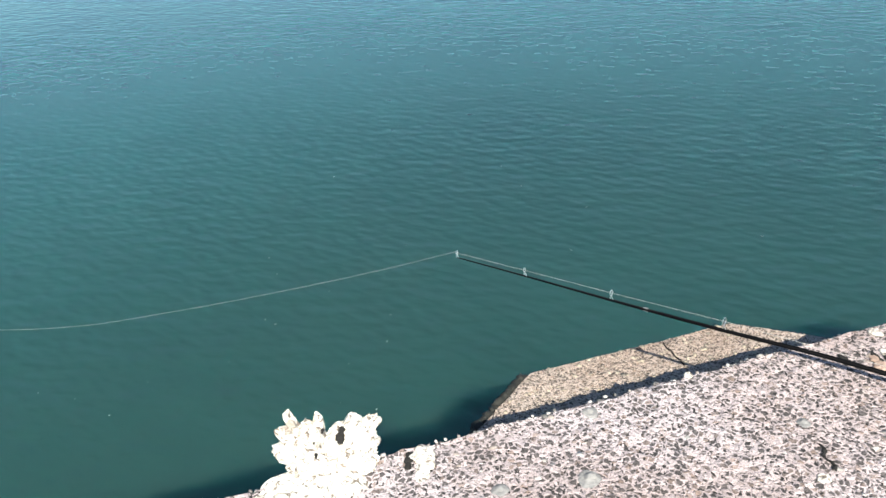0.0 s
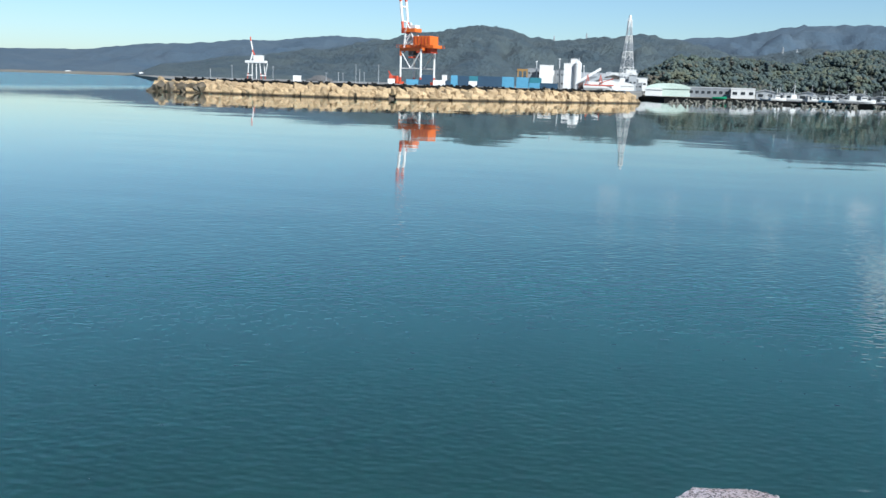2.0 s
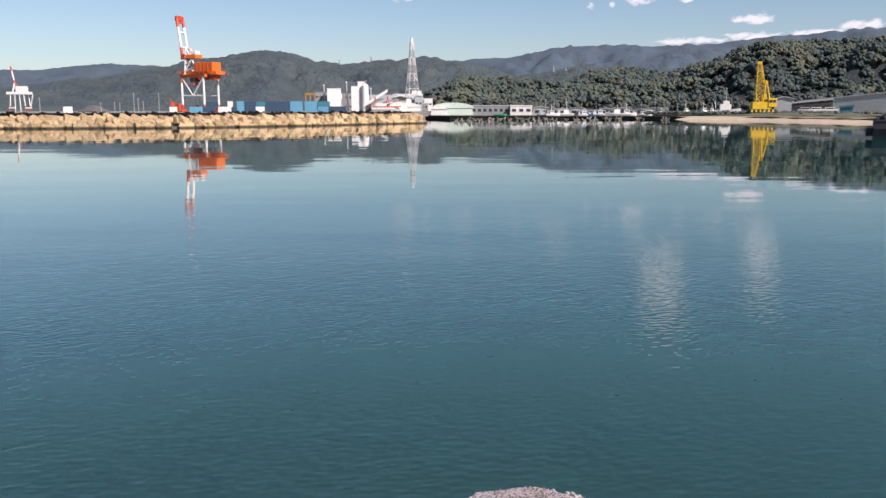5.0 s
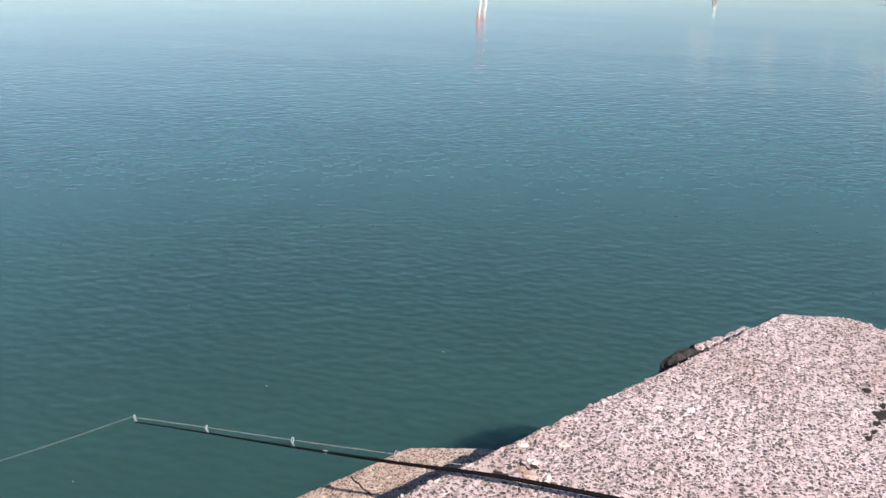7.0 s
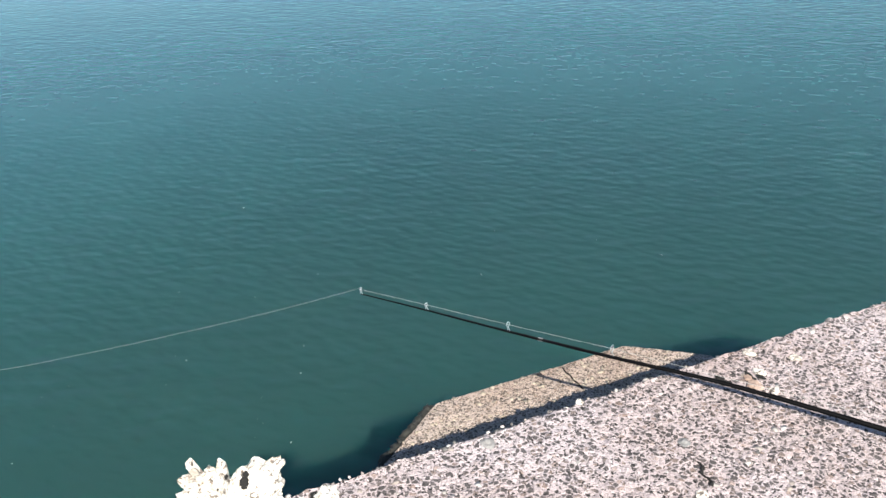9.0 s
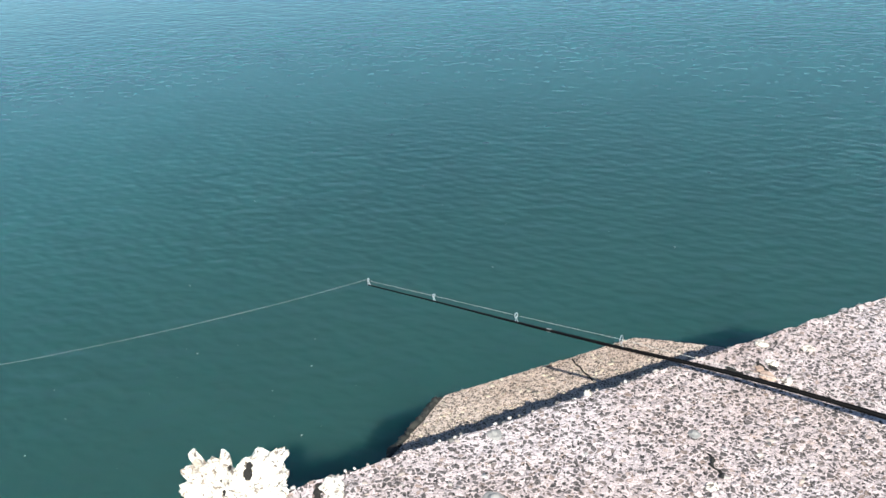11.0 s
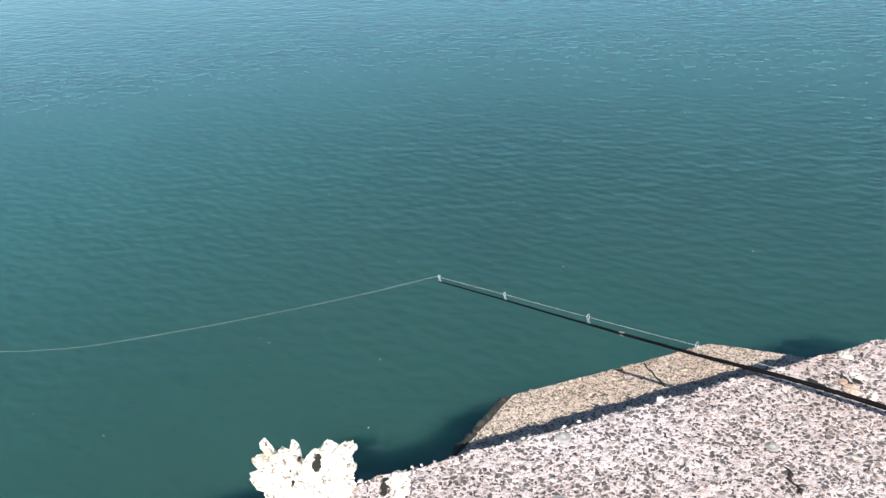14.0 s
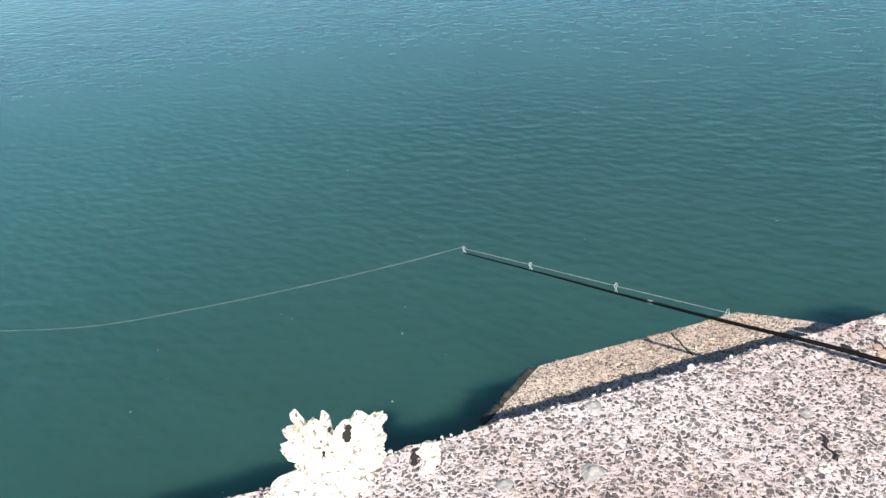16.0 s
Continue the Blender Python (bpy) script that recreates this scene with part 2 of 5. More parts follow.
def aggregate(name, cement, fleck, dark, scale, relief, warm):
    """Washed concrete: pale cement crowded with chips of darker stone, pits and worn patches."""
    m, t, b = material(name, 0.88)
    v = coords(t)

    def layer(kind, sc, **kw):
        n = add(t, kind, Scale=sc, **kw)
        t.links.new(v, n.inputs["Vector"])
        return n

    warp = layer("ShaderNodeTexNoise", scale * 1.0, Detail=3.0, Roughness=0.55)
    sway = t.nodes.new("ShaderNodeVectorMath")
    sway.operation = "MULTIPLY_ADD"
    sway.inputs[1].default_value = (1.0 / scale,) * 3
    t.links.new(warp.outputs["Color"], sway.inputs[0])
    t.links.new(v, sway.inputs[2])
    v = sway.outputs[0]
    cell = layer("ShaderNodeTexVoronoi", scale, Randomness=1.0)
    rim_d = layer("ShaderNodeTexVoronoi", scale, Randomness=1.0)
    rim_d.feature = "DISTANCE_TO_EDGE"
    wob = layer("ShaderNodeTexNoise", scale * 1.6, Detail=3.0, Roughness=0.6, Distortion=0.3)
    grit = layer("ShaderNodeTexNoise", scale * 4.5, Detail=2.0, Roughness=0.6)
    sepc = t.nodes.new("ShaderNodeSeparateColor")
    t.links.new(cell.outputs["Color"], sepc.inputs[0])
    base = ramp(t, sepc.outputs[1], [(0.0, tuple(c * 0.80 for c in cement)), (0.5, cement), (1.0, tuple(min(0.86, c * 1.12) for c in cement))])
    stone = ramp(t, sepc.outputs[0], [(0.0, warm), (0.14, fleck), (0.34, tuple(c * 0.6 for c in fleck)), (0.52, fleck), (0.62, tuple(c * 1.35 for c in warm)), (0.72, cement), (1.0, cement)])
    # lime-white rims left round the bared stones
    gap = t.nodes.new("ShaderNodeMath")
    gap.operation = "MULTIPLY_ADD"
    t.links.new(wob.outputs["Fac"], gap.inputs[0])
    gap.inputs[1].default_value = -0.19
    t.links.new(rim_d.outputs["Distance"], gap.inputs[2])
    where = ramp(t, gap.outputs[0], [(0.0, (0, 0, 0)), (0.05, (1, 1, 1))])
    c1 = mixed(t, "MIX", where.outputs[0], base.outputs[0], stone.outputs[0])
    gr = ramp(t, grit.outputs["Fac"], [(0.34, (0.66, 0.64, 0.63)), (0.56, (1, 1, 1))])
    c1 = mixed(t, "MULTIPLY", 0.8, c1, gr.outputs[0])
    # pits where the cement has washed out, their shade painted in as dark colour
    pr = ramp(t, wob.outputs["Fac"], [(0.395, (1, 1, 1)), (0.425, (0, 0, 0))])
    c2 = mixed(t, "MIX", pr.outputs[0], c1, dark)
    blot = layer("ShaderNodeTexNoise", 2.1, Detail=4.0, Roughness=0.6)
    br = ramp(t, blot.outputs["Fac"], [(0.33, (0.80, 0.74, 0.70)), (0.62, (1, 1, 1))])
    t.links.new(mixed(t, "MULTIPLY", 1.0, c2, br.outputs[0]), b.inputs["Base Color"])
    hs = t.nodes.new("ShaderNodeMath")
    hs.operation = "MULTIPLY_ADD"
    t.links.new(where.outputs[0], hs.inputs[0])
    hs.inputs[1].default_value = 0.35
    t.links.new(wob.outputs["Fac"], hs.inputs[2])
    bumped(t, b, hs.outputs[0], 1.0, relief)
    return m


WATER = water_material()
CONCRETE = aggregate("washed_concrete", (0.515, 0.450, 0.476), (0.118, 0.105, 0.110), (0.018, 0.016, 0.017), 76, 0.013, (0.240, 0.185, 0.170))
CONCRETE_LOW = aggregate("weathered_concrete", (0.46, 0.385, 0.350), (0.155, 0.126, 0.110), (0.026, 0.022, 0.021), 95, 0.009, (0.250, 0.185, 0.150))



# ---- mesh helpers ----
def from_arrays(name, verts, faces, mat, smooth=False):
    me = bpy.data.meshes.new(name)
    me.from_pydata([tuple(v) for v in verts], [], [tuple(f) for f in faces])
    if mat:
        me.materials.append(mat)
    if smooth:
        me.shade_smooth()
    return me


def part(name, bm, mat, parent=None, label="", smooth=False):
    """Links a bmesh (or mesh) as ONE mesh object under a thing or a part."""
    if isinstance(bm, bpy.types.Mesh):
        me = bm
    else:
        me = bpy.data.meshes.new(name)
        bm.to_mesh(me)
        bm.free()
    if mat and not me.materials:
        me.materials.append(mat)
    if smooth:
        me.shade_smooth()
    ob = new(name, me)
    if parent:
        ob.parent = parent
    if label:
        ob["label"] = label
    return ob


def empty(name, m=None):
    ob = new(name)
    if m:
        ob.matrix_world = m
    return ob


def box(bm, x0, y0, z0, x1, y1, z1, bevel=0.0):
    r = bmesh.ops.create_cube(bm, size=1)
    bmesh.ops.transform(bm, matrix=Matrix.Translation(((x0 + x1) / 2, (y0 + y1) / 2, (z0 + z1) / 2)) @ Matrix.Diagonal((x1 - x0, y1 - y0, z1 - z0, 1)), verts=r["verts"])
    if bevel:
        bmesh.ops.bevel(bm, geom=list({e for v in r["verts"] for e in v.link_edges}), offset=bevel, segments=2, affect="EDGES", profile=0.6)
    return bm


def cube(*a, bevel=0.0):
    return box(bmesh.new(), *a, bevel=bevel)


def tube(bm, a, b, r0, r1=None, sides=8):
    """A tapered bar from a to b."""
    a, b = Vector(a), Vector(b)
    d = b - a
    m = Matrix.Translation((a + b) / 2) @ d.to_track_quat("Z", "Y").to_matrix().to_4x4()
    bmesh.ops.create_cone(bm, cap_ends=True, segments=sides, radius1=r0, radius2=r0 if r1 is None else r1, depth=d.length, matrix=m)
    return bm


def bar(a, b, r, sides=6):
    return tube(bmesh.new(), a, b, r, sides=sides)


def bearing(az_deg, dist, z=0.0):
    return Vector((dist * math.sin(radians(az_deg)), dist * math.cos(radians(az_deg)), z))


def smooth_between(x, knots):
    """Cosine-eased curve through (x, value) knots."""
    if x <= knots[0][0]:
        return knots[0][1]
    for (x0, v0), (x1, v1) in zip(knots, knots[1:]):
        if x <= x1:
            s = (x - x0) / (x1 - x0)
            s = s * s * (3 - 2 * s)
            return v0 + (v1 - v0) * s
    return knots[-1][1]


# ---- the setting ----
bm = bmesh.new()
bmesh.ops.create_grid(bm, x_segments=2, y_segments=2, size=4800)
water = tagged(part("water", bm, WATER), "calm teal sea with fine ripples", "water", kind="structure")

# breakwater top: axes along the edge over the water (U) and out over it (N)
U = Vector((0.536, 0.844, 0))
N = Vector((-0.844, 0.536, 0))
TOP, LOW, EDGE, FRONT = 1.6, 1.2, 1.578, 2.945


def uv_point(u, n, z):
    p = U * u + N * n
    return Vector((p.x, p.y, z))


def rough_block(name, outline, top, bottom, step, mat, jag, relief, seed):
    """A cast block: a ragged-edged slab top with stony relief, and rough sides down into the water. outline: (u, n) corners."""
    rng = np.random.default_rng(seed)
    pts = [Vector((a, b, 0)) for a, b in outline]
    ring = []
    for p, q in zip(pts, pts[1:] + pts[:1]):
        k = max(1, int((q - p).length / step))
        for i in range(k):
            ring.append(p.lerp(q, i / k))
    cx, cy = sum(p.x for p in pts) / len(pts), sum(p.y for p in pts) / len(pts)
    verts, faces = [], []
    n = len(ring)

    def put(u, v, z):
        verts.append(uv_point(u, v, z))

    levels = (0.0, 0.012, 0.05, 0.16, 0.4, 0.9, 1.0)
    depth = top - bottom
    for li, lv in enumerate(levels):
        for p in ring:
            out = Vector((p.x - cx, p.y - cy, 0)).normalized()
            w = noise.noise(Vector((p.x * 9, p.y * 9, lv * 7 + seed))) * jag + noise.noise(Vector((p.x * 31, p.y * 31, lv * 20 + seed))) * jag * 0.9
            w += (0 if li else -0.014)
            z = top - depth * lv + (noise.noise(Vector((p.x * 26, p.y * 26, seed))) * relief if li < 2 else 0)
            put(p.x + out.x * w, p.y + out.y * w, z)
    for li in range(len(levels) - 1):
        for i in range(n):
            a, b = li * n + i, li * n + (i + 1) % n
            faces.append((a, b, b + n, a + n))
    # top: rings shrinking towards the middle
    shrink = [1 - 0.012 * k for k in range(1, 18)] + [0.75, 0.66, 0.55, 0.4, 0.2]
    base_prev = 0
    for s in shrink:
        start = len(verts)
        for p in ring:
            x, y = cx + (p.x - cx) * s, cy + (p.y - cy) * s
            put(x, y, top + noise.noise(Vector((x * 26, y * 26, seed))) * relief + noise.noise(Vector((x * 2, y * 2, seed))) * relief * 0.8)
        for i in range(n):
            faces.append((base_prev + i, start + i, start + (i + 1) % n, base_prev + (i + 1) % n))
        base_prev = start
    start = len(verts)
    put(cx, cy, top)
    for i in range(n):
        faces.append((base_prev + i, start, base_prev + (i + 1) % n))
    return part(name, from_arrays(name, verts, faces, mat), mat)


UPPER = [(-4.5, -3.5), (3.30, -3.5), (2.893, 1.415), (2.715, 1.588), (-4.5, EDGE)]
LOWER = [(1.64, 1.0), (1.64, 2.02), (1.40, 2.208), (0.665, 2.208), (0.40, 2.00), (0.40, 1.0)]
upper = rough_block("breakwater_block", UPPER, TOP, -1.5, 0.02, CONCRETE, 0.010, 0.006, 3)
tagged(upper, "pale washed concrete breakwater block with exposed pebbles", "concrete block", kind="structure")
lower = rough_block("submerged_block", LOWER, LOW, -1.5, 0.025, CONCRETE_LOW, 0.012, 0.005, 8)
tagged(lower, "tan weathered concrete block with cut corners above the water", "concrete block")

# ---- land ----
# distance haze is mixed into these forest colours, bluest on the far range
HAZY_FOREST_FAR = plain("hazy_far_forest", (0.034, 0.058, 0.086), (0.048, 0.070, 0.092), 0.006, 1.0, 0.0, 0.5, 15)
HAZY_FOREST_MID = plain("hazy_mid_forest", (0.028, 0.050, 0.068), (0.066, 0.086, 0.088), 0.012, 1.0, 0.0, 1.0, 14)
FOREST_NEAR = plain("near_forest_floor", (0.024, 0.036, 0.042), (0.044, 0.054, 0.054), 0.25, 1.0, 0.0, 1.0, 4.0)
QUAY = plain("quay_concrete", (0.120, 0.114, 0.102), (0.204, 0.192, 0.174), 0.15, 0.9)
EARTH = plain("shore_ground", (0.096, 0.084, 0.060), (0.168, 0.150, 0.114), 0.1, 0.95)


def mountain(name, az0, az1, foot, crest, back, knots, rough, mat, seed, step=0.25, deep=22, fold=0.20, grain=1.6):
    """A range seen end to end: feet at one distance, a crest of given height angles, gullied slopes, and a fall behind."""
    cols = int((az1 - az0) / step) + 1
    verts, faces = [], []
    for i in range(cols):
        a = az0 + (az1 - az0) * i / (cols - 1)
        top = crest * math.tan(radians(smooth_between(a, knots))) + 3
        for j in range(deep + 5):
            if j <= deep:
                s = j / deep
                d = foot + (crest - foot) * s
                rise = s ** 0.8
            else:
                s = (j - deep) / 4
                d = crest + (back - crest) * s
                rise = 1 - 0.9 * s
            p = bearing(a, d)
            q = p / (crest * 0.05)
            g = noise.fractal(Vector((q.x * grain, q.y * grain, seed)), 1.0, 2.0, 5)
            z = top * rise
            z += (top * fold) * g * math.sin(math.pi * min(1, max(0, rise))) + top * rough * noise.fractal(Vector((q.x * 7, q.y * 7, seed + 5)), 1.0, 2.0, 3) * rise
            verts.append((p.x, p.y, z - 1.0))
    w = deep + 5
    for i in range(cols - 1):
        for j in range(w - 1):
            k = i * w + j
            faces.append((k, k + w, k + w + 1, k + 1))
    return part(name, from_arrays(name, verts, faces, mat, True), mat)


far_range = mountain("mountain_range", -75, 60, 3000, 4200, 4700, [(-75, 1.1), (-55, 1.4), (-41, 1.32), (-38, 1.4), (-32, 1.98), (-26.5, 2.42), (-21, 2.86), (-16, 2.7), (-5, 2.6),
                     (0.5, 3.2), (3.5, 3.4), (8.5, 4.08), (11.5, 4.15), (13.7, 4.02), (17, 4.08), (21.9, 4.5), (26.8, 4.75), (35, 4.2), (60, 3.0)], 0.03, HAZY_FOREST_FAR, 1.3)
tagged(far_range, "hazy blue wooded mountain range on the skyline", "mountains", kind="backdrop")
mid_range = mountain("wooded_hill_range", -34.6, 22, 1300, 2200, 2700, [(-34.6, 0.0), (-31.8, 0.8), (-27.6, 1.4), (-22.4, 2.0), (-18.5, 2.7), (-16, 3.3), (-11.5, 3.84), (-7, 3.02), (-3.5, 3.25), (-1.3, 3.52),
                     (0.6, 3.15), (5, 2.3), (9, 2.75), (14, 2.6), (22, 2.0)], 0.05, HAZY_FOREST_MID, 4.1)
tagged(mid_range, "dark green wooded hills behind the harbour, hazed blue", "hills", kind="backdrop")
NEAR_KNOTS = [(-3.5, 0.0), (-1.7, 0.55), (-0.2, 1.3), (0.95, 1.9), (3.5, 1.8), (7.9, 1.6), (10.3, 2.35), (12, 2.4), (14.4, 2.1), (17, 2.8), (20, 3.85), (22, 3.9), (26.9, 3.9), (34, 3.4), (48, 2.4)]
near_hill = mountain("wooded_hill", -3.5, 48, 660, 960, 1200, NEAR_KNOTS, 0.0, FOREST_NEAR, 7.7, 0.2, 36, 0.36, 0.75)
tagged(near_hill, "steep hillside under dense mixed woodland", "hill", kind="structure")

# harbour land behind the rock wall, and the shore on the other side of the basin
def land(name, ring, top, mat, label):
    bm = bmesh.new()
    lo = [bm.verts.new((p.x, p.y, -2)) for p in ring]
    hi = [bm.verts.new((p.x, p.y, top)) for p in ring]
    bm.faces.new(hi)
    for i in range(len(ring)):
        k = (i + 1) % len(ring)
        bm.faces.new((lo[i], lo[k], hi[k], hi[i]))
    bmesh.ops.recalc_face_normals(bm, faces=bm.faces)
    return tagged(part(name, bm, mat), label, "ground", kind="structure")


land("harbour_ground", [bearing(-31.5, 230), bearing(-17, 200), bearing(-2.2, 215), bearing(-1.2, 300), bearing(-1.0, 480), bearing(-8, 1400), bearing(-34, 1400)], 2.1, QUAY, "grey concrete harbour yard")
land("shore_ground_low", [bearing(-1.6, 420), bearing(0.2, 330), bearing(8, 300), bearing(13.9, 279), bearing(13.9, 1300), bearing(-1.0, 1300)], 0.76, EARTH, "low dusty ground behind the quay")
land("shore_ground", [bearing(13.9, 278), bearing(15.6, 272), bearing(20, 255), bearing(27, 215), bearing(34, 190), bearing(60, 170), bearing(60, 1300), bearing(13.9, 1300)], 1.5, EARTH, "low dusty shore ground behind the beach")

# ---- materials of the things ----
def pebble_material(name, tones):
    m, t, b = material(name, 0.75)
    g = t.nodes.new("ShaderNodeNewGeometry")
    r = ramp(t, g.outputs["Random Per Island"], tones)
    n = add(t, "ShaderNodeTexNoise", Scale=160.0, Detail=3.0)
    t.links.new(coords(t), n.inputs["Vector"])
    t.links.new(mixed(t, "OVERLAY", 0.45, r.outputs[0], n.outputs["Fac"]), b.inputs["Base Color"])
    bumped(t, b, n.outputs["Fac"], 0.5, 0.003)
    return m


PEBBLE = pebble_material("pebbles", [(0.0, (0.45, 0.42, 0.41)), (0.3, (0.38, 0.345, 0.33)), (0.5, (0.20, 0.187, 0.182)), (0.7, (0.25, 0.205, 0.185)),
                                     (0.86, (0.13, 0.125, 0.125)), (1.0, (0.06, 0.058, 0.058))])
PEBBLE_TAN = pebble_material("tan_pebbles", [(0.0, (0.336, 0.290, 0.238)), (0.5, (0.267, 0.226, 0.180)), (0.8, (0.197, 0.168, 0.139)), (1.0, (0.128, 0.110, 0.099))])
CRUST = aggregate("white_crust", (0.640, 0.624, 0.592), (0.592, 0.560, 0.512), (0.160, 0.136, 0.120), 40, 0.010, (0.560, 0.496, 0.416))
BLANK = plain("rod_blank", (0.0015, 0.0015, 0.002), (0.003, 0.003, 0.0035), 20.0, 0.6)
BLANK.node_tree.nodes["Principled BSDF"].inputs["Specular IOR Level"].default_value = 0.06
STEEL = plain("bright_steel", (0.55, 0.56, 0.58), (0.72, 0.72, 0.74), 30.0, 0.3, 0.9)
NYLON = plain("fishing_line", (0.276, 0.270, 0.264), (0.336, 0.330, 0.324), 8.0, 0.4)
ROCK = plain("golden_rock", (0.29, 0.195, 0.098), (0.46, 0.345, 0.205), 0.5, 0.9, 0.0, 0.9, 0.3, 0.4)
rt = ROCK.node_tree
rb = rt.nodes["Principled BSDF"]
rz = rt.nodes.new("ShaderNodeSeparateXYZ")
rg = rt.nodes.new("ShaderNodeNewGeometry")
rt.links.new(rg.outputs["Position"], rz.inputs[0])
wet = ramp(rt, rz.outputs["Z"], [(0.10, (0.10, 0.10, 0.10)), (0.30, (0.45, 0.42, 0.38)), (0.45, (1, 1, 1))])
dry = rb.inputs["Base Color"].links[0].from_socket
rt.links.new(mixed(rt, "MULTIPLY", 1.0, dry, wet.outputs[0]), rb.inputs["Base Color"])  # weed-dark tide line
CORE = plain("dark_core", (0.04, 0.035, 0.03), (0.09, 0.07, 0.05), 1.0, 1.0)
RED = plain("red_paint", (0.302, 0.032, 0.011), (0.432, 0.058, 0.018), 0.5, 0.55)
ORANGE = plain("orange_paint", (0.446, 0.086, 0.009), (0.562, 0.130, 0.014), 0.4, 0.5)
WHITE = plain("white_paint", (0.490, 0.482, 0.468), (0.590, 0.590, 0.576), 0.3, 0.6)
GREY = plain("grey_cladding", (0.144, 0.156, 0.168), (0.216, 0.228, 0.240), 0.3, 0.7)
LIGHTGREY = plain("pale_grey_roof", (0.260, 0.273, 0.285), (0.347, 0.360, 0.372), 0.2, 0.6)
NAVY = plain("navy_steel", (0.008, 0.028, 0.059), (0.015, 0.049, 0.091), 0.4, 0.55)
AZURE = plain("light_blue_steel", (0.043, 0.174, 0.285), (0.087, 0.248, 0.360), 0.4, 0.55)
TEAL = plain("teal_steel", (0.012, 0.099, 0.136), (0.025, 0.149, 0.186), 0.4, 0.55)
YELLOW = plain("yellow_paint", (0.475, 0.288, 0.007), (0.590, 0.389, 0.014), 0.5, 0.5)
DARK = plain("dark_steel", (0.012, 0.013, 0.015), (0.03, 0.03, 0.035), 0.5, 0.6)
PALEGREEN = plain("pale_green_roof", (0.343, 0.422, 0.370), (0.436, 0.502, 0.449), 0.2, 0.6)
GREEN = plain("green_hull_paint", (0.007, 0.143, 0.065), (0.013, 0.208, 0.104), 0.5, 0.5)
SAND = plain("beach_sand", (0.360, 0.285, 0.205), (0.440, 0.368, 0.278), 0.25, 0.95)
SCRUB = plain("shore_scrub", (0.052, 0.052, 0.026), (0.099, 0.093, 0.049), 0.3, 1.0)
WALLDARK = plain("wet_quay_wall", (0.005, 0.0055, 0.0055), (0.013, 0.013, 0.012), 0.4, 0.8)
WALLDARK.node_tree.nodes["Principled BSDF"].inputs["Specular IOR Level"].default_value = 0.1
TETRA = plain("tetrapod_concrete", (0.060, 0.058, 0.050), (0.180, 0.168, 0.140), 0.5, 0.9)
GLASS = plain("dark_window", (0.02, 0.025, 0.03), (0.035, 0.04, 0.05), 0.5, 0.1)
MUSTARD = plain("mustard_paint", (0.168, 0.091, 0.021), (0.252, 0.147, 0.042), 0.5, 0.6)
WOOD = plain("weathered_shed_wood", (0.030, 0.027, 0.024), (0.066, 0.060, 0.054), 0.6, 0.9)
RUSTROOF = plain("rust_brown_sheet", (0.055, 0.036, 0.034), (0.105, 0.062, 0.052), 0.3, 0.8)
RUST = plain("rust_stained_stone", (0.180, 0.120, 0.096), (0.336, 0.264, 0.228), 12.0, 0.9)


def canopy_material():
    m, t, b = material("woodland_canopy", 0.9)
    tree = add(t, "ShaderNodeTexVoronoi", Scale=0.14, Randomness=1.0)
    t.links.new(coords(t, (1, 1, 0.3)), tree.inputs["Vector"])
    tsep = t.nodes.new("ShaderNodeSeparateColor")
    t.links.new(tree.outputs["Color"], tsep.inputs[0])
    # darker crowns lean to blue, putting distance haze into the colour
    r = ramp(t, tsep.outputs[0], [(0.0, (0.032, 0.050, 0.052)), (0.4, (0.042, 0.060, 0.054)), (0.7, (0.054, 0.068, 0.052)),
                                  (0.92, (0.062, 0.068, 0.048)), (1.0, (0.070, 0.062, 0.050))])
    n = add(t, "ShaderNodeTexNoise", Scale=0.35, Detail=6.0, Roughness=0.75)
    t.links.new(coords(t), n.inputs["Vector"])
    grove = add(t, "ShaderNodeTexNoise", Scale=0.018, Detail=3.0)
    t.links.new(coords(t), grove.inputs["Vector"])
    gr = ramp(t, grove.outputs["Fac"], [(0.36, (0.72, 0.78, 0.84)), (0.5, (1.0, 1.0, 1.0)), (0.64, (1.26, 1.20, 1.06))])
    tone = mixed(t, "MULTIPLY", 1.0, r.outputs[0], gr.outputs[0])
    t.links.new(mixed(t, "OVERLAY", 0.45, tone, n.outputs["Fac"]), b.inputs["Base Color"])
    bumped(t, b, n.outputs["Fac"], 0.6, 2.0)
    return m


CANOPY = canopy_material()


# ---- the breakwater underfoot ----
def ico(level):
    bm = bmesh.new()
    bmesh.ops.create_icosphere(bm, subdivisions=level, radius=1)
    v = np.array([x.co[:] for x in bm.verts])
    f = np.array([[x.index for x in q.verts] for q in bm.faces])
    bm.free()
    return v, f


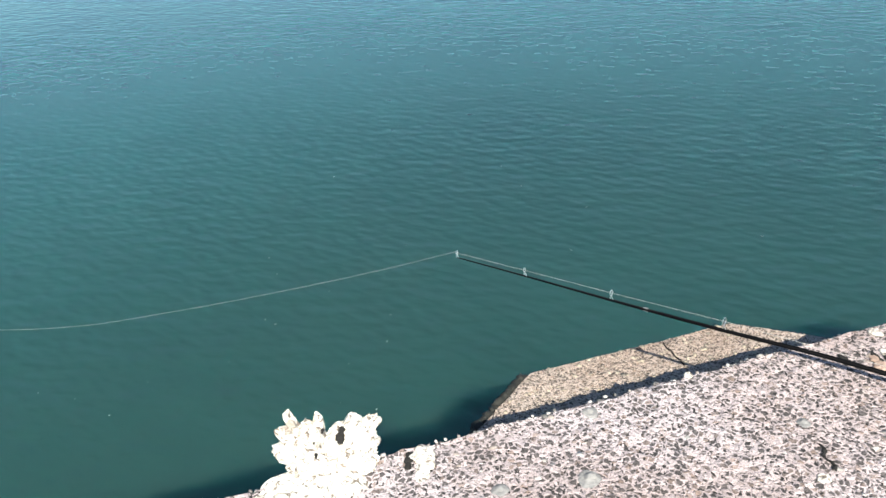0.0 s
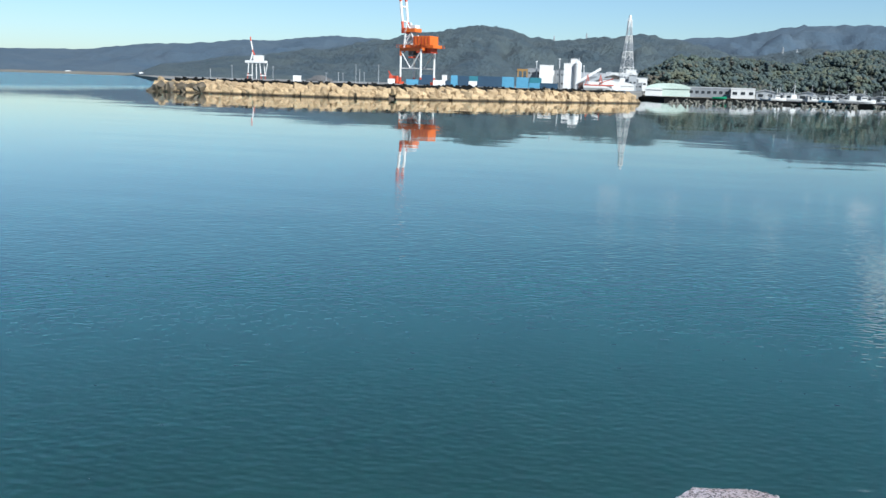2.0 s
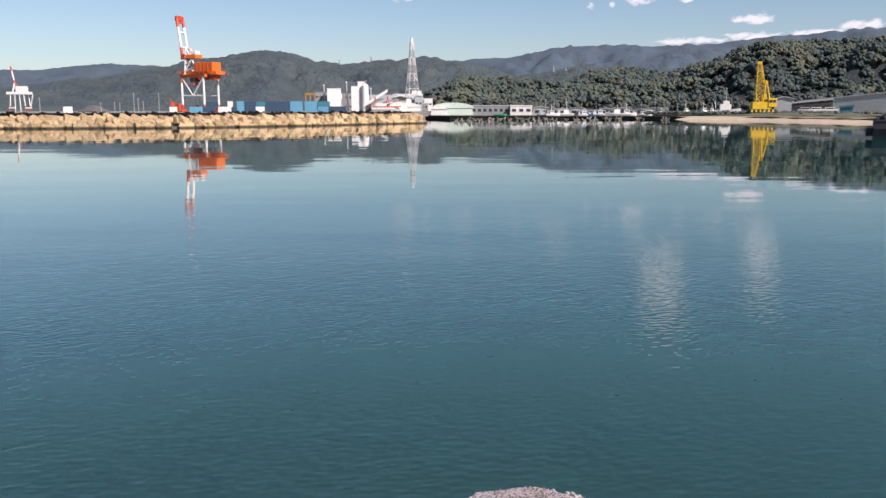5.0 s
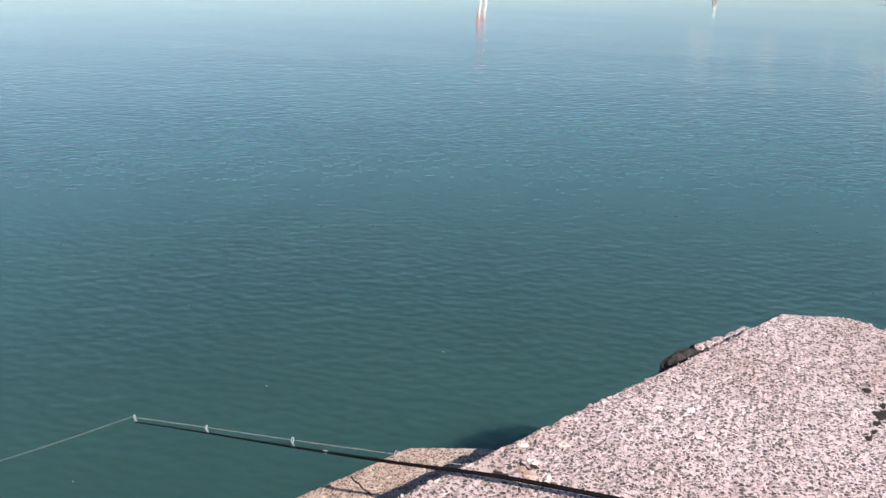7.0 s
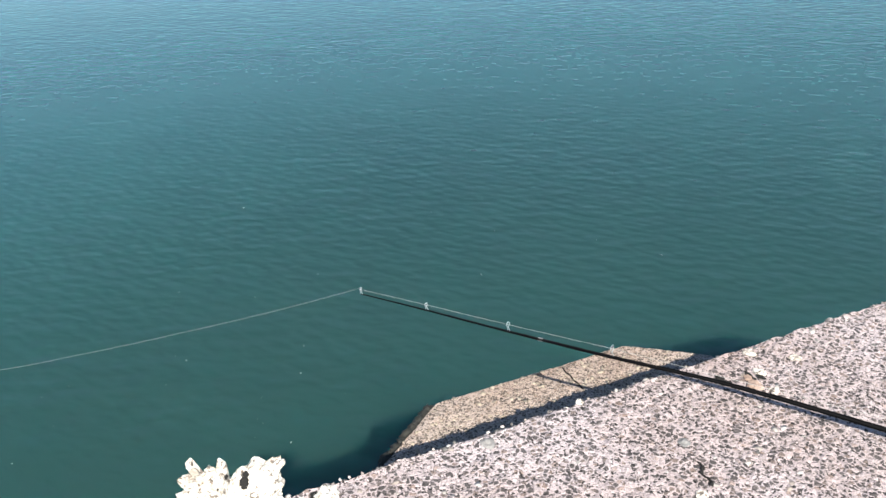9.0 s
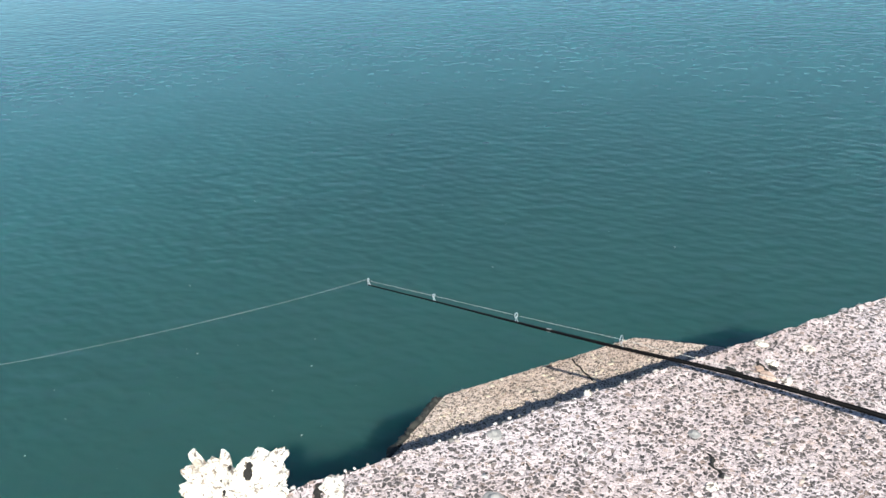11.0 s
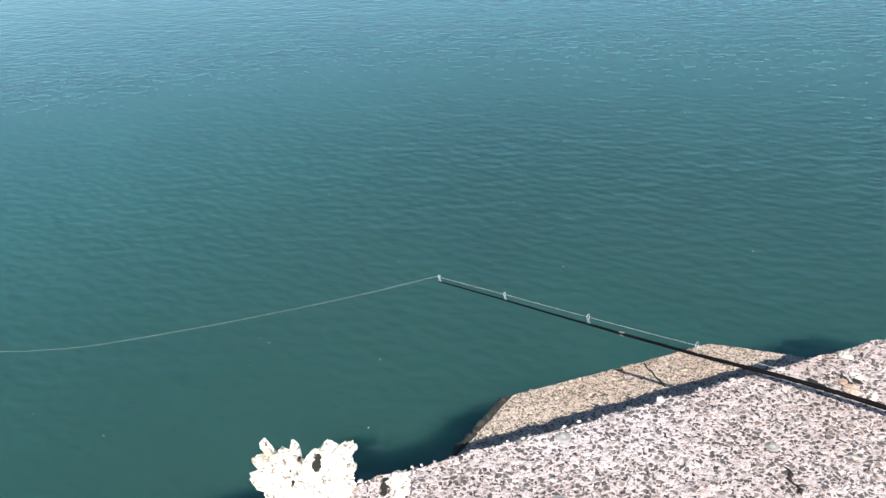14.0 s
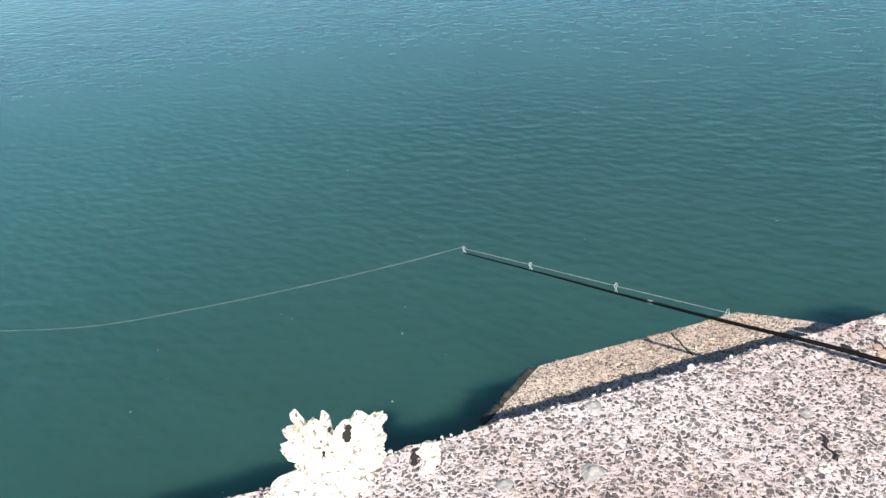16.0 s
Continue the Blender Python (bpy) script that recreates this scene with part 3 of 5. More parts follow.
def scatter(name, count, place, size, mat, seed, level=1, flat=0.5, jitter=0.25):
    """Many small stones or crowns as one mesh. place(rng) gives a point, size(rng) a radius."""
    rng = np.random.default_rng(seed)
    v, f = ico(level)
    vs, fs = [], []
    for i in range(count):
        p, r = place(rng), size(rng)
        turn = Matrix.Rotation(rng.uniform(0, 6.28), 3, "Z") @ Matrix.Rotation(rng.uniform(-0.5, 0.5), 3, "X")
        q = v * rng.uniform(1 - jitter, 1 + jitter, (len(v), 1)) * np.array([1, rng.uniform(0.55, 1.0), flat * rng.uniform(0.7, 1.3)]) * r
        q = q @ np.array(turn).T + np.array(p)
        vs.append(q)
        fs.append(f + i * len(v))
    me = bpy.data.meshes.new(name)
    allv, allf = np.concatenate(vs), np.concatenate(fs)
    me.vertices.add(len(allv))
    me.vertices.foreach_set("co", allv.ravel())
    me.loops.add(allf.size)
    me.loops.foreach_set("vertex_index", allf.ravel())
    me.polygons.add(len(allf))
    me.polygons.foreach_set("loop_start", np.arange(0, allf.size, 3))
    me.update(calc_edges=True)
    me.materials.append(mat)
    return part(name, me, mat)


def inside(u, n, corners, margin):
    """Whether a point lies within a convex ring of (u, n) corners, by a margin."""
    turn = None
    for (a, b), (c, d) in zip(corners, corners[1:] + corners[:1]):
        k = ((c - a) * (n - b) - (d - b) * (u - a)) / math.hypot(c - a, d - b)
        if turn is None:
            turn = 1 if k > 0 else -1
        if k * turn < margin:
            return False
    return True


def over(corners, u0, u1, n0, n1, z, margin, skew=1.0):
    def place(rng):
        while True:
            u, n = rng.uniform(u0, u1), n1 - (n1 - n0) * rng.random() ** skew
            if inside(u, n, corners, margin):
                return uv_point(u, n, z)
    return place


def rim(corners, first, last, drop):
    """Points along some sides of a ring, just under its edge."""
    def place(rng):
        k = int(rng.integers(first, last))
        (a, b), (c, d) = corners[k], corners[(k + 1) % len(corners)]
        t = rng.random()
        return uv_point(a + (c - a) * t, b + (d - b) * t, drop[0] - rng.uniform(0, drop[1]))
    return place


pebbles = scatter("pebbles", 3000, over(UPPER, -0.5, FRONT, 0.2, EDGE, TOP - 0.004, 0.004, 1.1), lambda r: 0.005 + 0.010 * r.random() ** 2.6, PEBBLE, 5, 1, 0.36, 0.34)
tagged(pebbles, "white grey and brown pebbles bedded in the concrete", "pebbles", kind="stuff")
edge_stones = scatter("edge_pebbles", 1300, rim(UPPER, 2, 4, (TOP - 0.008, 0.03)), lambda r: 0.004 + 0.0075 * r.random() ** 2.5, PEBBLE, 6, 1, 0.6, 0.45)
tagged(edge_stones, "pebbles standing out of the broken concrete edge", "pebbles", kind="stuff")
front_stones = scatter("front_pebbles", 500, rim(UPPER, 1, 2, (TOP - 0.001, 0.02)), lambda r: 0.006 + 0.010 * r.random() ** 2, PEBBLE, 16, 1, 0.7, 0.3)
tagged(front_stones, "pebbles standing out along the concrete front edge", "pebbles", kind="stuff")
low_pebbles = scatter("tan_pebbles", 1200, over(LOWER, 0.4, 1.65, 1.55, 2.21, LOW - 0.001, 0.006), lambda r: 0.0045 + 0.007 * r.random() ** 2.4, PEBBLE_TAN, 7, 1, 0.28, 0.42)
tagged(low_pebbles, "tan pebbles bedded in the lower concrete block", "pebbles", kind="stuff")


def lump(name, lobes, mat, level, rough, seed, freq=22.0, core=None):
    """A crusty mass, one skin over overlapping knobbly lobes: (x, y, z, radius, stretch z), seen from a core point inside it."""
    v, f = ico(level)
    c = Vector(core or lobes[0][:3])
    q = []
    for d in v:
        d = Vector(d)
        far = min(lobe[3] for lobe in lobes) * 0.5
        for x, y, z, r, sz in lobes:
            o, e = c - Vector((x, y, z)), d.copy()
            o.z /= sz
            e.z /= sz
            a, b, k = e.dot(e), o.dot(e), o.dot(o) - r * r
            disc = b * b - a * k
            if disc > 0:
                far = max(far, (-b + math.sqrt(disc)) / a)
        w = c + d * far
        size = lobes[0][3]
        far += size * rough * (0.5 * noise.fractal(w * freq + Vector((seed, 0, 0)), 0.8, 2.1, 4) + 0.25 * abs(noise.noise(w * freq * 2.5)))
        q.append(c + d * far)
    return part(name, from_arrays(name, q, f.tolist(), mat), mat)


crust = lump("white_crust_lump", [(-1.364, 0.791, 1.615, 0.057, 1.0), (-1.391, 0.749, 1.763, 0.010, 1.3), (-1.394, 0.740, 1.720, 0.017, 1.3), (-1.392, 0.744, 1.676, 0.027, 1.0),
                                  (-1.359, 0.798, 1.735, 0.012, 1.3), (-1.369, 0.783, 1.701, 0.028, 1.0), (-1.323, 0.855, 1.716, 0.016, 1.1), (-1.320, 0.860, 1.664, 0.040, 1.0), (-1.304, 0.885, 1.698, 0.016, 1.0),
                                  (-1.330, 0.845, 1.605, 0.050, 1.0), (-1.342, 0.826, 1.672, 0.032, 1.0), (-1.405, 0.705, 1.588, 0.034, 0.9), (-1.412, 0.650, 1.575, 0.032, 0.8), (-1.300, 0.790, 1.598, 0.044, 0.6), (-1.31, 0.71, 1.597, 0.057, 0.5), (-1.35, 0.62, 1.593, 0.066, 0.5)],
             CRUST, 6, 0.6, 2.0, 36.0, (-1.360, 0.792, 1.628))
tagged(crust, "knobbly white lime crust standing on the concrete edge", "lime crust")
chip = lump("white_stone", [(-1.222, 0.948, 1.602, 0.024, 0.7), (-1.200, 0.935, 1.602, 0.019, 0.6), (-1.185, 0.905, 1.601, 0.018, 0.5)], CRUST, 4, 0.7, 5.0, 45.0)
tagged(chip, "small white stone bedded at the concrete edge", "stone")
GREYSTONE = plain("grey_stone", (0.120, 0.120, 0.126), (0.204, 0.198, 0.198), 18.0, 0.85, 0.0, 0.4, 0.004)
for x, y, r in ((-0.904, 1.10, 0.026), (-1.03, 0.97, 0.018), (-0.97, 0.93, 0.017), (-0.80, 1.33, 0.014), (-1.01, 1.28, 0.02), (-0.62, 1.52, 0.016)):
    st = lump("grey_stone", [(x, y, 1.599, r, 0.28)], GREYSTONE, 3, 0.45, x * 9, 40.0)
    tagged(st, "smooth grey stone bedded in pale concrete", "stone", "stones in the concrete")
for x, y, r in ((-0.892, 1.53, 0.015), (-0.53, 1.38, 0.018), (-0.60, 1.95, 0.023), (-0.55, 1.88, 0.021), (-0.49, 1.99, 0.020), (-0.50, 1.82, 0.017)):
    st = lump("white_stone", [(x, y, 1.600, r * 0.75, 0.45)], CRUST, 3, 0.8, x * 7, 45.0)
    tagged(st, "chalky white stone bedded in the concrete", "stone", "white stones")
# broken hollow with a rusty stone in it; black lumps stand for its shade
# near-black for the shade inside hollows, pits and cracks
HOLLOW_SHADE = plain("hollow_shade", (0.003, 0.003, 0.003), (0.007, 0.006, 0.006), 25.0, 0.95)
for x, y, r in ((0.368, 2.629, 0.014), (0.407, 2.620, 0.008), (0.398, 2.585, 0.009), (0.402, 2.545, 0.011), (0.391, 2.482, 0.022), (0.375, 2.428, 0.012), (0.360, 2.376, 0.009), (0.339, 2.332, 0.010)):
    hollow = lump("dark_hollow", [(x, y, 1.599, r, 0.18), (x + 0.6 * r, y + 0.9 * r, 1.599, r * 0.7, 0.2), (x - 0.3 * r, y - 1.0 * r, 1.599, r * 0.55, 0.2)], HOLLOW_SHADE, 4, 1.0, x * 5, 60.0)
    tagged(hollow, "broken hollow in the concrete, its shade a black lump", "hollow", "hollows in the concrete")
# edge notch and crust pits: their shade is added as black lumps too
pocket = lump("dark_hollow", [(-1.240, 0.926, 1.600, 0.011, 0.5), (-1.250, 0.940, 1.597, 0.010, 0.6), (-1.228, 0.908, 1.600, 0.009, 0.4)], HOLLOW_SHADE, 4, 0.8, 2.0, 60.0)
tagged(pocket, "broken notch at the concrete edge beside a white stone, its shade a black lump", "hollow", "hollows in the concrete")
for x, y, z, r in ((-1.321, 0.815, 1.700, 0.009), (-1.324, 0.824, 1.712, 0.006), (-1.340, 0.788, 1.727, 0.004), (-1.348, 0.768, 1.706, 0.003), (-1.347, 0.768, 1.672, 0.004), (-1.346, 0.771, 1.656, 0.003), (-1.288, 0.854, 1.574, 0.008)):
    pit = lump("dark_hollow", [(x, y, z, r, 1.2), (x + 0.4 * r, y - 0.5 * r, z - 0.9 * r, r * 0.7, 1.0)], HOLLOW_SHADE, 3, 0.9, x * 11, 90.0)
    tagged(pit, "pit in the white lime crust, its shade a black lump", "hollow", "pits in the crust")
rust_stone = lump("rusty_stone", [(0.434, 2.500, 1.601, 0.022, 0.35), (0.452, 2.512, 1.601, 0.016, 0.4), (0.426, 2.482, 1.601, 0.013, 0.4)], RUST, 4, 0.7, 3.0, 50.0)
tagged(rust_stone, "rust-stained stone beside the broken hollow", "stone")
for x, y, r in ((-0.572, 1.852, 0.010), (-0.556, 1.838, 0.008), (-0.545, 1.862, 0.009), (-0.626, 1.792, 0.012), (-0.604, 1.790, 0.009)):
    hollow = lump("dark_hollow", [(x, y, 1.602, r, 0.25), (x + 0.9 * r, y - 0.7 * r, 1.602, r * 0.7, 0.25), (x - 0.8 * r, y + 0.8 * r, 1.602, r * 0.5, 0.25)], HOLLOW_SHADE, 4, 1.1, x * 5, 80.0)
    tagged(hollow, "broken hollow in the concrete, its shade a black lump", "hollow", "hollows in the concrete")
for x, y, r in ((-0.548, 1.822, 0.017), (-0.570, 1.838, 0.011)):
    flake = lump("rusty_stone", [(x, y, 1.602, r, 0.25), (x + 0.8 * r, y - 0.4 * r, 1.602, r * 0.6, 0.3)], RUST, 4, 0.9, x * 3, 60.0)
    tagged(flake, "rust-stained flake in the pale concrete", "stone")
def swept_strip(path, z, width):
    """A thin raised-edge strip of varying width along points on level ground."""
    vs, fs = [], []
    for k, (x, y) in enumerate(path):
        w = width * (0.35 + 0.65 * abs(math.sin(k * 1.7 + 0.6)))
        vs += [(x - w * 0.6, y - w * 0.6, z - 0.006), (x, y, z), (x + w * 0.6, y + w * 0.6, z - 0.006), (x, y, z - 0.012)]
    for k in range(len(path) - 1):
        for e in range(4):
            fs.append((k * 4 + e, k * 4 + (e + 1) % 4, k * 4 + 4 + (e + 1) % 4, k * 4 + 4 + e))
    return vs, fs


cp = [Vector((-0.572, 1.470, 1.602)) + Vector((0.67, -0.74, 0)) * 0.0055 * k + Vector((0.74, 0.67, 0)) * (0.006 * math.sin(k * 0.7) + 0.002 * math.sin(k * 2.7)) for k in range(15)]
cv, cfaces = [], []
for k, p in enumerate(cp):
    w = 0.0025 + 0.0035 * abs(math.sin(k * 1.3))
    cv += [p + Vector((-w, 0, 0)), p + Vector((0, 0, 0.0035)), p + Vector((w, 0, 0)), p + Vector((0, 0, -0.004))]
for k in range(len(cp) - 1):
    for e in range(4):
        cfaces.append((k * 4 + e, k * 4 + (e + 1) % 4, k * 4 + 4 + (e + 1) % 4, k * 4 + 4 + e))
crack = part("surface_crack", from_arrays("surface_crack", cv, cfaces, HOLLOW_SHADE), HOLLOW_SHADE)
tagged(crack, "short dark crack in the concrete", "crack")
low_crack = part("surface_crack", from_arrays("surface_crack", *swept_strip([(-1.237, 2.134), (-1.212, 2.112), (-1.195, 2.108), (-1.168, 2.085), (-1.150, 2.080), (-1.125, 2.060)], LOW + 0.004, 0.004), HOLLOW_SHADE), HOLLOW_SHADE)
tagged(low_crack, "thin dark crack across the lower concrete block", "crack")
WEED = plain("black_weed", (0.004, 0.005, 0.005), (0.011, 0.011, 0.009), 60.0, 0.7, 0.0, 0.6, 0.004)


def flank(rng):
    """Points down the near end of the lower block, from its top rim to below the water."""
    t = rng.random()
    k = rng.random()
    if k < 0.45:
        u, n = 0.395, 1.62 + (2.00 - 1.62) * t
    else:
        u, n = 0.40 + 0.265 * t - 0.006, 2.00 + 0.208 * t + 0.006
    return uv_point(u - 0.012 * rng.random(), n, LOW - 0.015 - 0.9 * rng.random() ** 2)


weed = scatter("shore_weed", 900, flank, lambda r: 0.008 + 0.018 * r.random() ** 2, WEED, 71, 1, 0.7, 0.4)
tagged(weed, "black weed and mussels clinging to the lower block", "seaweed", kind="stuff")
# the spur has its own near-black concrete, far darker than the block
SPURMAT = aggregate("near_black_concrete", (0.030, 0.028, 0.027), (0.014, 0.013, 0.012), (0.004, 0.004, 0.004), 60, 0.010, (0.026, 0.022, 0.019))
spur = lump("broken_concrete_spur", [(-0.190, 2.820, 1.490, 0.062, 0.9), (-0.225, 2.775, 1.470, 0.060, 1.1), (-0.150, 2.880, 1.495, 0.055, 0.8), (-0.105, 2.93, 1.47, 0.05, 0.9), (-0.12, 2.80, 1.30, 0.13, 1.0), (-0.03, 2.75, 0.9, 0.30, 1.5)],
            SPURMAT, 5, 0.35, 9.0, 20.0, (-0.17, 2.80, 1.40))
tagged(spur, "near-black broken concrete spur jutting from the block", "concrete spur")
ledge = lump("broken_ledge", [(-0.130, 2.910, 1.522, 0.032, 0.8), (-0.160, 2.872, 1.535, 0.020, 0.8), (-0.090, 2.965, 1.512, 0.036, 0.8), (-0.045, 3.020, 1.520, 0.032, 0.7), (-0.005, 3.07, 1.53, 0.030, 0.7)], CONCRETE, 5, 0.55, 4.0, 30.0, (-0.090, 2.960, 1.510))
tagged(ledge, "pale broken ledge of concrete over the dark spur", "concrete ledge")

# ---- fishing rod, resting on the block over the water ----
rod = empty("fishing_rod")
tagged(rod, "long black carbon fishing rod lying out over the water", "fishing rod")
ROD = [(-1.755, 1.719, 1.556), (-1.503, 1.727, 1.570), (-1.209, 1.718, 1.597), (-0.89, 1.712, 1.627), (-0.60, 1.733, 1.640), (-0.24, 1.752, 1.638), (0.35, 1.775, 1.630), (0.95, 1.80, 1.624)]
RAD = [0.0019, 0.0028, 0.0037, 0.0050, 0.0060, 0.0068, 0.0082, 0.0095]


def swept(path, radii, sides=10):
    vs, fs = [], []
    pts = [Vector(p) for p in path]
    for i, p in enumerate(pts):
        d = (pts[min(i + 1, len(pts) - 1)] - pts[max(i - 1, 0)]).normalized()
        side = d.cross(Vector((0, 0, 1))).normalized()
        up = side.cross(d)
        for k in range(sides):
            a = 2 * math.pi * k / sides
            vs.append(p + (side * math.cos(a) + up * math.sin(a)) * radii[i])
    for i in range(len(pts) - 1):
        for k in range(sides):
            a, b = i * sides + k, i * sides + (k + 1) % sides
            fs.append((a, b, b + sides, a + sides))
    fs.append(tuple(range(sides))[::-1])
    fs.append(tuple(len(vs) - sides + k for k in range(sides)))
    return vs, fs


def eased(path, n):
    """Catmull-Rom points through a path."""
    p = [Vector(q) for q in path]
    p = [p[0] * 2 - p[1]] + p + [p[-1] * 2 - p[-2]]
    out = []
    for i in range(1, len(p) - 2):
        for k in range(n):
            t = k / n
            a, b, c, d = p[i - 1], p[i], p[i + 1], p[i + 2]
            out.append(0.5 * (2 * b + (c - a) * t + (2 * a - 5 * b + 4 * c - d) * t * t + (3 * b - a - 3 * c + d) * t ** 3))
    out.append(p[-2])
    return out


rp = eased(ROD, 8)
rr = [RAD[min(i // 8, 6)] + (RAD[min(i // 8, 6) + 1] - RAD[min(i // 8, 6)]) * (i % 8) / 8 if i < len(rp) - 1 else RAD[-1] for i in range(len(rp))]
part("blank", from_arrays("blank", *swept(rp, rr), BLANK, True), BLANK, rod, "glossy black tapered carbon blank")


def ring_mesh(c, r, thick, axis):
    bm = bmesh.new()
    axis = Vector(axis).normalized()
    side = axis.cross(Vector((0, 0, 1))).normalized()
    up = side.cross(axis)
    pts = [Vector(c) + side * math.cos(a) * r + up * math.sin(a) * r for a in (2 * math.pi * k / 16 for k in range(16))]
    for k in range(16):
        tube(bm, pts[k], pts[(k + 1) % 16], thick, sides=5)
    return bm


AXIS = Vector((1, 0.01, 0.06)).normalized()
for i, (k, r) in enumerate(((0, 0.0045), (1, 0.0055), (2, 0.0075), (3, 0.010))):
    p = Vector(ROD[k])
    top = p + Vector((0, 0, 0.011 + r * 0.6))
    g = part("guide_foot", tube(tube(bmesh.new(), p + Vector((0.008, 0, 0)), top, 0.0008, 0.0008, 6), p - Vector((0.003, 0, 0)), top, 0.0008, 0.0008, 6), STEEL, rod, "slim bright steel line guide")
    part("guide_ring", ring_mesh(p + Vector((0, 0, 0.012 + r * 1.5)), r, 0.0009, AXIS), STEEL, g)
fa, fb = Vector(ROD[2]).lerp(Vector(ROD[3]), 0.31), Vector(ROD[2]).lerp(Vector(ROD[3]), 0.35)
part("ferrule", tube(bmesh.new(), fa, fb, 0.0050, 0.0054, 12), GREYSTONE, rod, "worn pale ferrule where two sections join")
line = empty("fishing_line")
tagged(line, "thin pale fishing line sagging from rod to water", "fishing line")
gp = [Vector(ROD[k]) + Vector((0, 0, z)) for k, z in ((0, 0.016), (1, 0.019), (2, 0.023), (3, 0.027), (5, 0.03), (7, 0.03))]
part("run_along_rod", from_arrays("run_along_rod", *swept(gp, [0.0005] * len(gp), 6), NYLON), NYLON, line)
SAG = [(-1.757, 1.719, 1.576), (-2.10, 1.69, 1.405), (-2.56, 1.64, 1.19), (-3.15, 1.545, 0.935), (-3.85, 1.35, 0.68), (-4.60, 1.17, 0.46), (-5.6, 0.92, 0.22), (-6.8, 0.60, -0.02)]
sp = eased(SAG, 6)
part("slack_run", from_arrays("slack_run", *swept(sp, [0.0005] * len(sp), 6), NYLON), NYLON, line)


# ---- rock breakwater across the basin ----
def along(path, step):
    pts = [Vector(p) for p in path]
    out = []
    for a, b in zip(pts, pts[1:]):
        k = max(1, round((b - a).length / step))
        out += [(a.lerp(b, i / k), (b - a).normalized()) for i in range(k)]
    out.append((pts[-1], (pts[-1] - pts[-2]).normalized()))
    return out


def boulder(seed, mat):
    """An angular quarried block: the hull of points strewn over a rough box."""
    rng = random.Random(seed)
    bm = bmesh.new()
    for k in range(26):
        c = [rng.uniform(-1, 1) for _ in range(3)]
        c[rng.randrange(3)] = rng.choice((-1, 1)) * rng.uniform(0.86, 1.0)
        bm.verts.new((c[0] * 1.08, c[1] * 0.92, c[2] * 0.88))
    r = bmesh.ops.convex_hull(bm, input=bm.verts)
    bmesh.ops.delete(bm, geom=[g for g in r["geom_interior"] if isinstance(g, bmesh.types.BMVert)], context="VERTS")
    bmesh.ops.bevel(bm, geom=list(bm.edges), offset=0.05, segments=1, affect="EDGES", clamp_overlap=True)
    me = bpy.data.meshes.new("rock")
    bm.to_mesh(me)
    bm.free()
    me.materials.append(mat)
    return me


WALL = [bearing(-32.55, 178), bearing(-25, 163), bearing(-17.5, 158), bearing(-9, 172), bearing(-1.9, 199)]
rock_wall = empty("rock_breakwater")
tagged(rock_wall, "long breakwater of golden armour rocks", "breakwater", kind="structure")
# plain dark core closing the gaps between the rocks
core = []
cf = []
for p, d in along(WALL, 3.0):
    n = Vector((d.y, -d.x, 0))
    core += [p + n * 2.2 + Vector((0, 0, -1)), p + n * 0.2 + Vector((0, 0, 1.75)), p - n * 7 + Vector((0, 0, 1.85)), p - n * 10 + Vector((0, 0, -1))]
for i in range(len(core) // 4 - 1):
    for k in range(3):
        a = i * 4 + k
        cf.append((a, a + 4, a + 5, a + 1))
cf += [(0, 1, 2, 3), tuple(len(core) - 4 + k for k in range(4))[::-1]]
part("dark_core", from_arrays("dark_core", core, cf, CORE), CORE, rock_wall, "dark core between the rocks")
pv, pf = [], []
for p, d in along([q + Vector((0, 5.5, 0)) for q in WALL[:-1]] + [bearing(-2.3, 204)], 5.0):
    pv += [p + Vector((0, 0, 0)), p + Vector((0, 0, 2.62)), p + Vector((0, 1.2, 2.62)), p + Vector((0, 1.2, 0))]
for i in range(len(pv) // 4 - 1):
    for k in range(3):
        a = i * 4 + k
        pf.append((a, a + 4, a + 5, a + 1))
part("parapet", from_arrays("parapet", pv, pf, WALLDARK), WALLDARK, rock_wall, "low dark parapet behind the rocks")
shapes = [boulder(i, ROCK) for i in range(12)]
rng = random.Random(4)
for row, (off, z, size, step) in enumerate(((2.3, 0.0, 0.84, 1.25), (1.45, 0.72, 0.84, 1.25), (0.55, 1.32, 0.80, 1.3), (-0.7, 1.62, 0.72, 1.5))):
    for p, d in along(WALL, step):
        n = Vector((d.y, -d.x, 0))
        ob = part("rock", rng.choice(shapes), ROCK, rock_wall)
        k = size * rng.uniform(0.82, 1.2)
        ob.matrix_basis = Matrix.Translation(p + n * (off + rng.uniform(-0.3, 0.3)) + d * rng.uniform(-0.5, 0.5) + Vector((0, 0, z + rng.uniform(-0.12, 0.12)))) @ \
            Matrix.Rotation(math.atan2(d.y, d.x) + rng.uniform(-0.35, 0.35), 4, "Z") @ Matrix.Rotation(rng.uniform(-0.3, 0.3), 4, "X") @ Matrix.Rotation(rng.uniform(0.0, 0.5), 4, "Y") @ \
            Matrix.Diagonal((k * rng.uniform(0.75, 1.3), k, k * rng.uniform(0.8, 1.25), 1))

# darker boulders low at the left end of the wall
DARKROCK = plain("dark_rock", (0.035, 0.029, 0.021), (0.11, 0.085, 0.052), 0.8, 0.7)
dark_shapes = [boulder(40 + i, DARKROCK) for i in range(4)]
